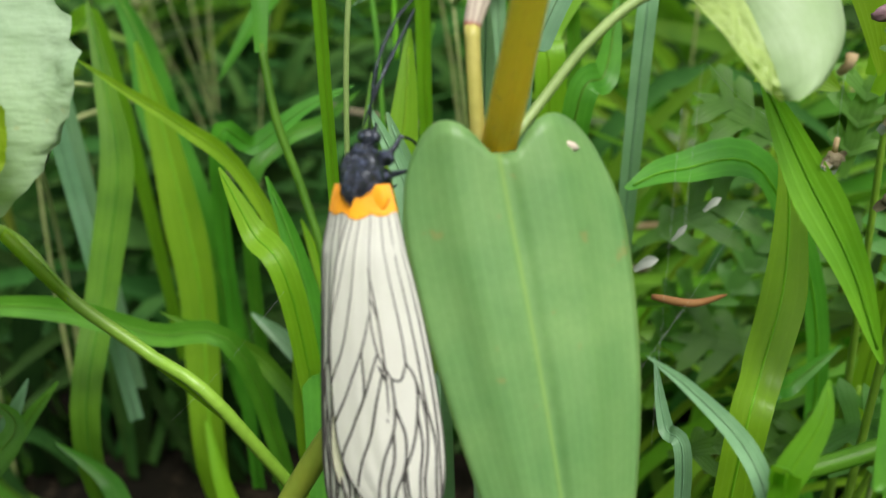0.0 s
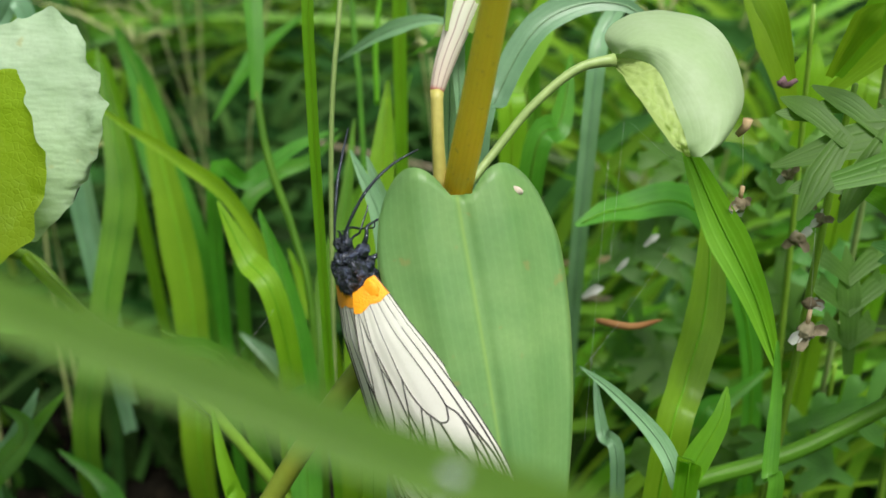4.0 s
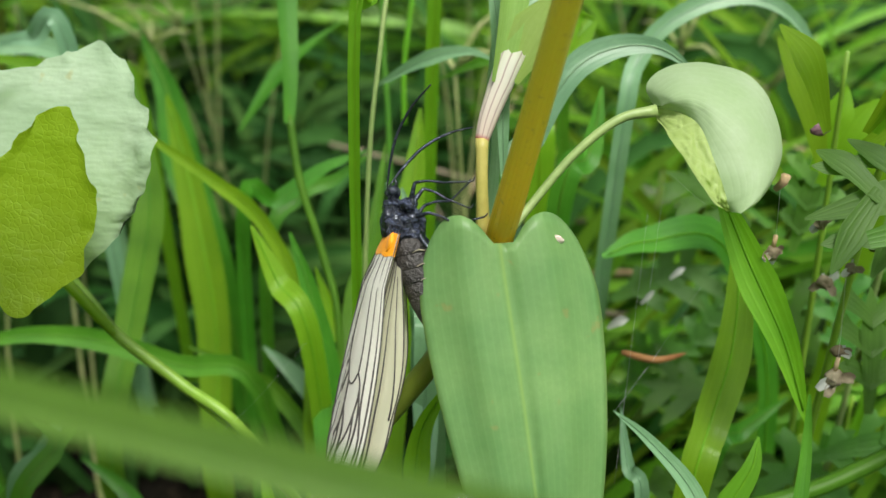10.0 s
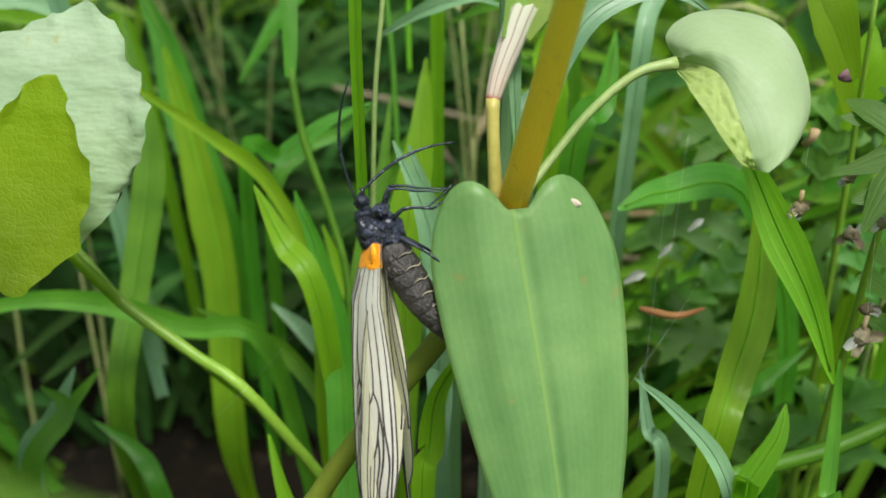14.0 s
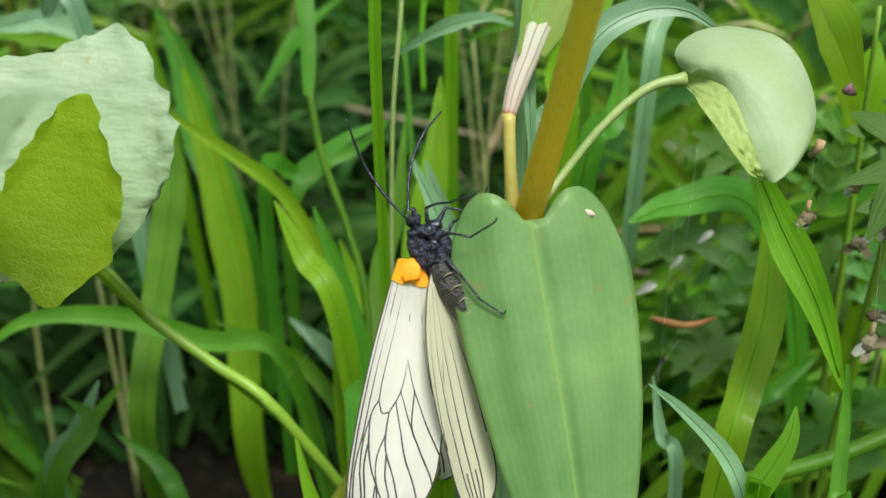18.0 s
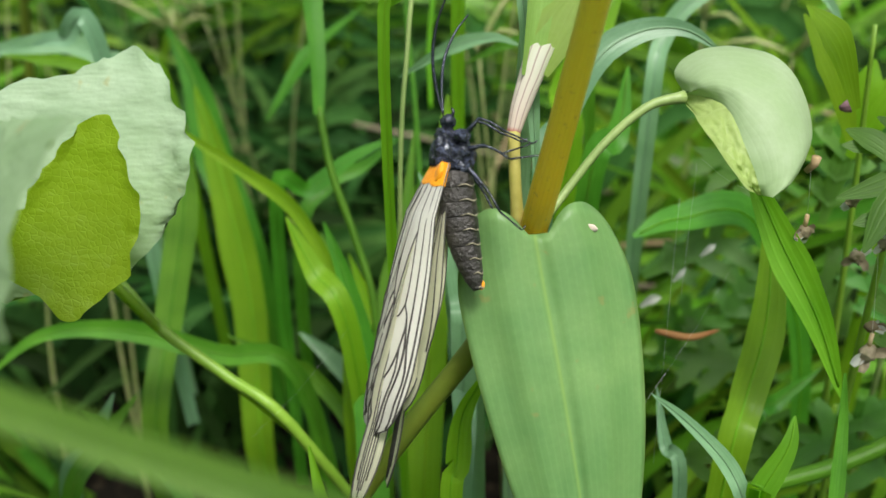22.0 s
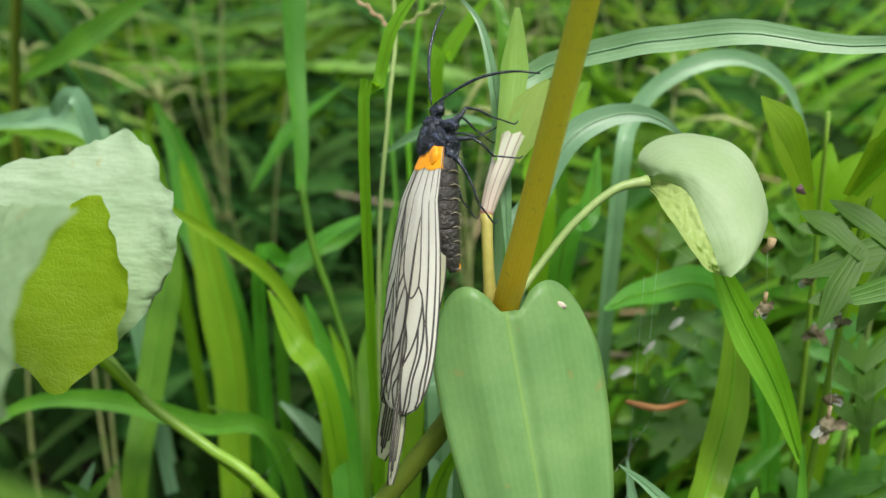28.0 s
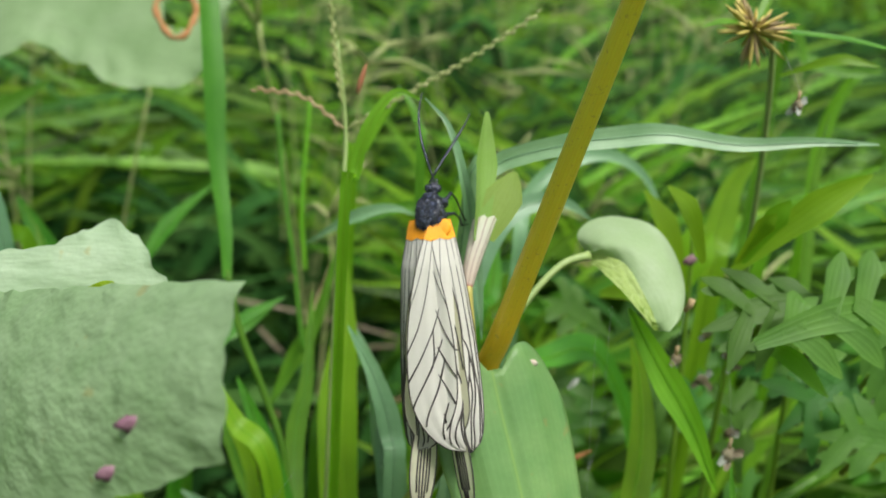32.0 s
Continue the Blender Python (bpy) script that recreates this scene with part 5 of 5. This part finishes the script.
def far_stalks():
    """Thin flowering stalks scattered through the meadow behind."""
    rng = random.Random(31)
    shell = Shell()
    for k in range(150):
        y = rng.uniform(110, 900)
        x = rng.uniform(-1, 1) * (60 + y * 0.55)
        high = rng.uniform(90, 170) + y * 0.08
        if in_gap(Vector((x, y, 0))) and rng.random() < 0.6:
            continue
        top = Vector((x + rng.gauss(0, 18), y + rng.gauss(0, 10), high))
        path = spline([(x, y, 0), (x * 0.6 + top.x * 0.4, y, high * 0.6), top], 9)
        shell.tube(path, [0.7 - 0.05 * i for i in range(9)], 5)
        for j in range(rng.choice((0, 3, 4, 5))):
            tip = top + Vector((rng.gauss(0, 14), rng.gauss(0, 10), rng.uniform(-4, 18)))
            shell.tube(spline([top, (top + tip) * 0.5 + Vector((0, 0, 3)), tip], 5), [0.5, 0.7, 0.7, 0.5, 0.1], 5)
    ob = new("flowering_grass", shell.mesh("flowering_grass", SEED))
    tagged(ob, "thin flowering grass stalks rising from the meadow", "grass", kind="stuff")


far_stalks()


# ---- the near blade that crosses the view, swaying ----
SWAY = {}


def build_near_blade():
    shell = Shell()
    ribbon(shell, [(-95, 18, 34), (-60, 10, 22), (-30, 4, 11), (0, 0, 0), (22, -1, -9), (45, 4, -24), (62, 16, -60), (70, 24, -110), (74, 30, -172)], 2.3,
           (0.2, -0.9, 0.35), 0.2, 1.0, 0.8, 50, 0.5)
    tuft = thing("grass_tuft", "long arching green grass leaf swaying close by", "grass", "grass tufts")
    ob = part("grass_blade", shell, NEARBLADE, tuft)
    rib = Shell()
    rib.tube([Vector(shell.verts[i * 5 + 2]) / MM - Vector((0, 0.12, -0.05)) for i in range(2, 50)], 0.09, 6)
    part("midrib", rib, NEARBLADE, ob)
    drop = Shell()
    ball(drop, (0, -0.35, 0.25), (0.34, 0.25, 0.3), 12, 16)
    part("dew_drop", drop, DEW, ob, "clear glinting dew drop")
    SWAY["blade"] = tuft


build_near_blade()


# ---- what moves ----
def stance(lean, turn, pitch=0):
    """The turn of a body whose head leans by lean to the right, whose back is turned by turn to the left and whose head nods forward by pitch."""
    a, b = radians(lean), radians(turn)
    across, rise, near = Vector((1, 0, 0)), Vector((0, 0.4226, 0.9063)), Vector((0, -0.9063, 0.4226))
    head = across * math.sin(a) + rise * math.cos(a)
    left = rise * math.sin(a) - across * math.cos(a)
    back = near * math.cos(b) + left * math.sin(b)
    head = head * math.cos(radians(pitch)) + near * math.sin(radians(pitch))
    back = (back - head * back.dot(head)).normalized()
    side = head.cross(back)
    return Matrix((side, head, back)).transposed().to_4x4()


def motions():
    """Seconds, thorax in millimetres, lean and turn of body, lean and spread of wings, slope of forewings, slope and fan of hindwings, leans of antennae."""
    rows = [
        (0, -7.7, 1.6, 153.9, 7, 28, -4, 6, 4, 13, -9, 10, 28),
        (0.5, -8.6, 1.3, 153.4, 5, 70, 3, 2, 14, -10, -9, -24, 20),
        (1, -8.9, 3.1, 152.4, -12, 84, 1, 2, 12, -12, -9, -58, 12),
        (1.5, -9.7, 3.3, 152.9, -15, 92, 0, 2, 12, -12, -9, -18, 21),
        (2, -7.6, 1.9, 154.5, 9, 58, 7, 2, 14, 13, -9, 22, 30),
        (2.5, -6.4, 2.2, 155.2, 0, 80, 20, 2, 16, -8, -9, 28, 18),
        (3, -10.2, 2.2, 150.6, -17, 88, 1, 2, 4, 10, 1.8, 35, 5),
        (3.5, -7.5, -1.4, 147.6, -25, 35, -31, 12, 6, 13, -9, 30, 9),
        (5.5, -6.6, 0.3, 151.2, 5, 50, -16, 4, 11, 10, -9, 12, 25),
        (6, -8, 0.2, 151, -18, 60, -16, 3, 10, 9, -9, 30, 40),
        (6.5, -7.3, 0.9, 152.5, -10, 58, -15, 3, 12, 11, -9, 20, 30),
        (7, -8, 1.3, 153.4, -18, 76, -2, 2, 14, -10, -9, 10, 20),
        (7.5, -7.9, 3.3, 152.9, -12, 97, 2, 2, 8, 14, 1.4, 20, 40),
        (8, -8.2, 4.3, 155.2, -14, 92, 3, 2, 4, 10, 2.2, 30, 60),
        (8.5, -9.5, 4.1, 154.5, -14, 92, 2, 2, 4, 10, 2.2, 32, 68),
        (9, -8.1, 3.9, 154.3, -14, 92, 5, 2, 4, 10, 2.2, 35, 75),
        (9.5, -8.4, 4.3, 155, -14, 92, 3, 4, 4, 10, 2.2, 28, 58),
        (10, -6.9, 5, 156.5, -12, 92, 12, 2, 11, 12, 1.6, 20, 40),
        (10.5, -5.2, 3.8, 158.8, 0, 78, 22, 3, 10, 11, 1.3, 5, 9),
        (11, -6.9, 4.9, 156.3, -10, 97, 20, 3, 12, 13, 1.8, -10, -22),
        (11.5, -9.7, 3.8, 154, -16, 92, 5, 3, 10, 11, 1.9, 18, 26),
        (12, -8.9, 3.5, 153.3, -17, 92, 18, 3, 9, 10, 2.1, 45, 75),
        (12.5, -7.7, 2.9, 152.1, -18, 92, 10, 3, 12, 13, 2.1, 42, 72),
        (13, -8.4, 2.3, 150.7, -22, 88, 15, 10, 8, 9, 2.1, 40, 70),
        (13.5, -9.2, 3.2, 152.6, -22, 90, 10, 4, 9, 10, 2.1, -20, 65),
        (14, -10.3, 3.1, 152.5, -25, 88, 0, 2, 13, -20, -12, -8, 60),
        (14.5, -9.2, 3.3, 152.9, -28, 92, -3, 4, 8, 14, 6.3, -40, 55),
        (16.5, -8.9, 3.9, 154.1, -30, 92, -4, 6, 16, 22, 1.8, 35, 60),
        (17, -11.7, 1.3, 148.6, -34, 112, -24, 6, -43, -26, -12, -15, 0),
        (17.5, -7.9, 1.8, 149.7, -35, 112, 0, 14, -73, -54, -20, 25, 50),
        (18, -6.9, 2.8, 151.8, -26, 112, 8, 16, -76, -54, -22, -28, 10),
        (18.5, -6.1, 3.4, 153.2, -10, 92, 6, 4, 4, -20, -9, 20, 10),
        (19, -7.6, 4.3, 155, -24, 92, -5, 5, 10, 16, 4.5, 50, 10),
        (19.5, -7.3, 5.2, 156.9, -20, 92, 7, 6, 12, 18, 4.5, 20, 8),
        (20, -6, 6, 158.6, -10, 92, 16, 5, 14, 20, 4.5, -10, 5),
        (20.5, -4.9, 6.1, 158.9, -8, 92, 20, 5, 16, 22, 2.7, 10, 0),
        (21, -7.3, 2.1, 162.1, 8, 48, -2, 3, 2, 1, -9, 30, -5),
        (21.5, -5.3, 3.2, 164.5, 10, 45, 6, 3, 2, 1, -9, 10, 0),
        (22, -5.1, 3.4, 164.9, 0, 90, 15, 2, 14, -10, -9, -10, 5),
        (22.5, -3.6, 4.2, 166.6, -4, 90, 8, 2, 14, -10, -9, -12, 8),
        (23, -4.6, 3.7, 165.7, 7, 34, 2, 3, 14, 13, -9, -15, 10),
        (23.5, -3.7, 4.8, 167.9, -4, 70, 6, 2, 2, -22, -9, -8, 0),
        (24, -5.8, 4, 166.2, 4, 92, 0, 1, 16, -22, -11, 0, -10),
        (24.5, -4, 5.6, 169.7, 5, 40, 5, 4, 12, 11, -9, 30, 2),
        (25, -3.5, 5.8, 170.1, 8, 30, 2, 14, 8, 7, -9, 60, 15),
        (25.5, -2.9, 6.7, 172, 8, 30, 3, 15, 8, 7, -9, 62, 16),
        (27.5, -3.4, 7.7, 174.2, 10, 48, 10, 7, 2, 1, -9, 72, 20),
        (28, -3.7, 7.9, 174.6, 3, 68, 8, 4, 2, 1, -12, 68, 10),
        (28.5, -3.4, 8.1, 175.1, 3, 81, 6, 3, 2, -22, -9, 41, 12),
        (29, -3.6, 8.3, 175.6, 5, 52, 5, 3, 2, 1, -9, 14, 15),
        (29.5, -3.5, 8.1, 175, 3, 68, 7, 3, 2, 1, -9, -13, 18),
        (30, -3.3, 8.7, 176.4, 5, 42, 9, 6, 2, 1, -9, -40, 20),
        (30.5, -3.5, 9, 176.9, 8, 34, 7, 5, 10, 9, -9, -18, 26),
        (31, -3.2, 8.3, 175.4, 5, 36, 0, 2, 10, 9, -9, 5, 32),
        (31.5, -2.5, 8.1, 175.1, 5, 26, 1, 8, 4, 3, -9, -8, 36),
        (32, -3.4, 8.4, 175.8, 8, 30, -2, 4, 12, 11, -9, -22, 40),
    ]
    body, fore, hind, feel, leg = [], {1: [], -1: []}, {1: [], -1: []}, {1: [], -1: []}, {}
    for n, (t, x, y, z, lean, turn, trail, spread, slope, hang, fan, one, two) in enumerate(rows):
        nod = {3: 10, 3.5: 32, 5.5: 15, 12.5: 18, 13: 32, 13.5: 12}.get(t, 0)
        torso = stance(lean, turn, nod)
        body.append((t, Matrix.Translation(at(x, y, z)) @ torso))
        wings = torso.inverted() @ stance(trail, turn)
        tuck = min(14, max(0, turn - 30) * 0.7) if turn < 80 else 0
        for side in (1, -1):
            hinge = Matrix.Translation(Vector((side * 1.3, -0.9, 1.0)) * MM)
            fore[side].append((t, hinge @ wings @ pose(0, 0, (0.45 if side == 1 else 0.0) * MM, 0, side * (slope if side == 1 else slope + tuck), spread * 0.35 if side == 1 else -1.3 * spread)))
            hind[side].append((t, hinge @ wings @ pose(-side * 0.3 * MM, -1.0 * MM, -0.7 * MM, max(0, fan), 0, spread * 0.35 - 1 if side == 1 else -1.4 * spread)
                              @ pose(0, 0, 0, 0, side * (hang if side == 1 else slope + tuck + 1), 0) @ pose(0, 0, 0, 0, 0, side * min(0, fan))))
            aim = torso.inverted() @ stance(one if side == 1 else two, turn)
            feel[side].append((t, Matrix.Translation(Vector((side * 0.45, 4.25, 0.5)) * MM) @ aim @ pose(0, 0, 0, 6 * math.sin(n * 1.1 + side * 0.7), 0, 5 * math.sin(n * 1.7 + side))))
            for k in range(3):
                hip = MOTH["leg", side, k].matrix_basis.translation
                leg.setdefault((side, k), []).append((t, Matrix.Translation(hip) @ pose(0, 0, 0, 9 * math.sin(n * 1.9 + k * 2 + side), 4 * math.sin(n + k), 6 * math.sin(n * 1.3 + k))))
    walk(MOTH["moth"], body)
    for side in (1, -1):
        walk(MOTH["fore", side], fore[side])
        walk(MOTH["hind", side], hind[side])
        walk(MOTH["antenna", side], feel[side])
        for k in range(3):
            walk(MOTH["leg", side, k], leg[side, k])
    sway = [
        (0, 7.4, -62.2, 163.7, 0),
        (0.5, 5.2, -64, 171.5, -3.4),
        (1, 3, -65.3, 173.6, 3.4),
        (1.5, 2.1, -67.3, 175.5, 1.7),
        (2, 1.2, -67.1, 174.3, 1.7),
        (2.5, 0.8, -68.3, 174.6, -1.7),
        (3, 4.8, -69.3, 178.7, 6.8),
        (3.5, 2.9, -69.5, 176.4, 0),
        (5.5, 3.2, -67.1, 173.9, -1.7),
        (6, 3.4, -67, 173.9, 0),
        (6.5, 3.4, -69, 174.8, 0),
        (7, 2.5, -68.9, 174.8, 0),
        (7.5, 2, -69.3, 175.1, -1.7),
        (8, 2.7, -70.4, 175.4, 0),
        (8.5, 3, -71.3, 177, 0),
        (9, 5.4, -72.6, 177.4, 5.1),
        (9.5, 0.8, -72.6, 177.7, 6.8),
        (10, -1.1, -66.4, 177.8, 8.5),
        (10.5, -6.5, -57.8, 175.4, 5.1),
        (11, 0, -60.3, 172.2, 5.1),
        (12.5, 3.1, -65, 169.9, 5.1),
        (14, -1.5, -68.4, 177.8, 3.4),
        (14.5, -3.8, -66.7, 179.2, 3.4),
        (16.5, -8.4, -65, 178.4, -3.4),
        (17, -10.8, -67.8, 172.7, -3.4),
        (18, -10.4, -66.8, 170, -5.1),
        (18.5, -11.3, -64.6, 174.5, -6.8),
        (19, -10, -67.6, 167.9, -5),
        (19.5, -8, -64.4, 173.6, -9),
        (20, -3.5, -63.7, 175.9, -2.2),
        (20.5, -5.3, -64, 173.8, -3.9),
        (21, -2.8, -67.2, 168.9, -3.9),
        (22, -3, -64.6, 174.3, 1.2),
        (22.5, -4, -66, 175.7, -0.5),
        (23, -6.6, -65.9, 175, -0.5),
        (24, -4.3, -66.1, 174.5, -0.5),
        (25, -6.1, -68.7, 174.2, -0.5),
        (25.5, -8, -69.9, 178.7, -2.2),
        (27.5, -8.2, -70, 179.7, -2.2),
        (29, -12.1, -67.3, 180.9, -3.9),
        (30, -9.6, -68.7, 178.4, -3.9),
        (32, -29.6, -82.8, 183.6, -3.9),
    ]
    walk(SWAY["blade"], [(t, Matrix.Translation(at(x, y, z)) @ pose(0, 0, 0, 0, -turn, 0)) for t, x, y, z, turn in sway])


motions()
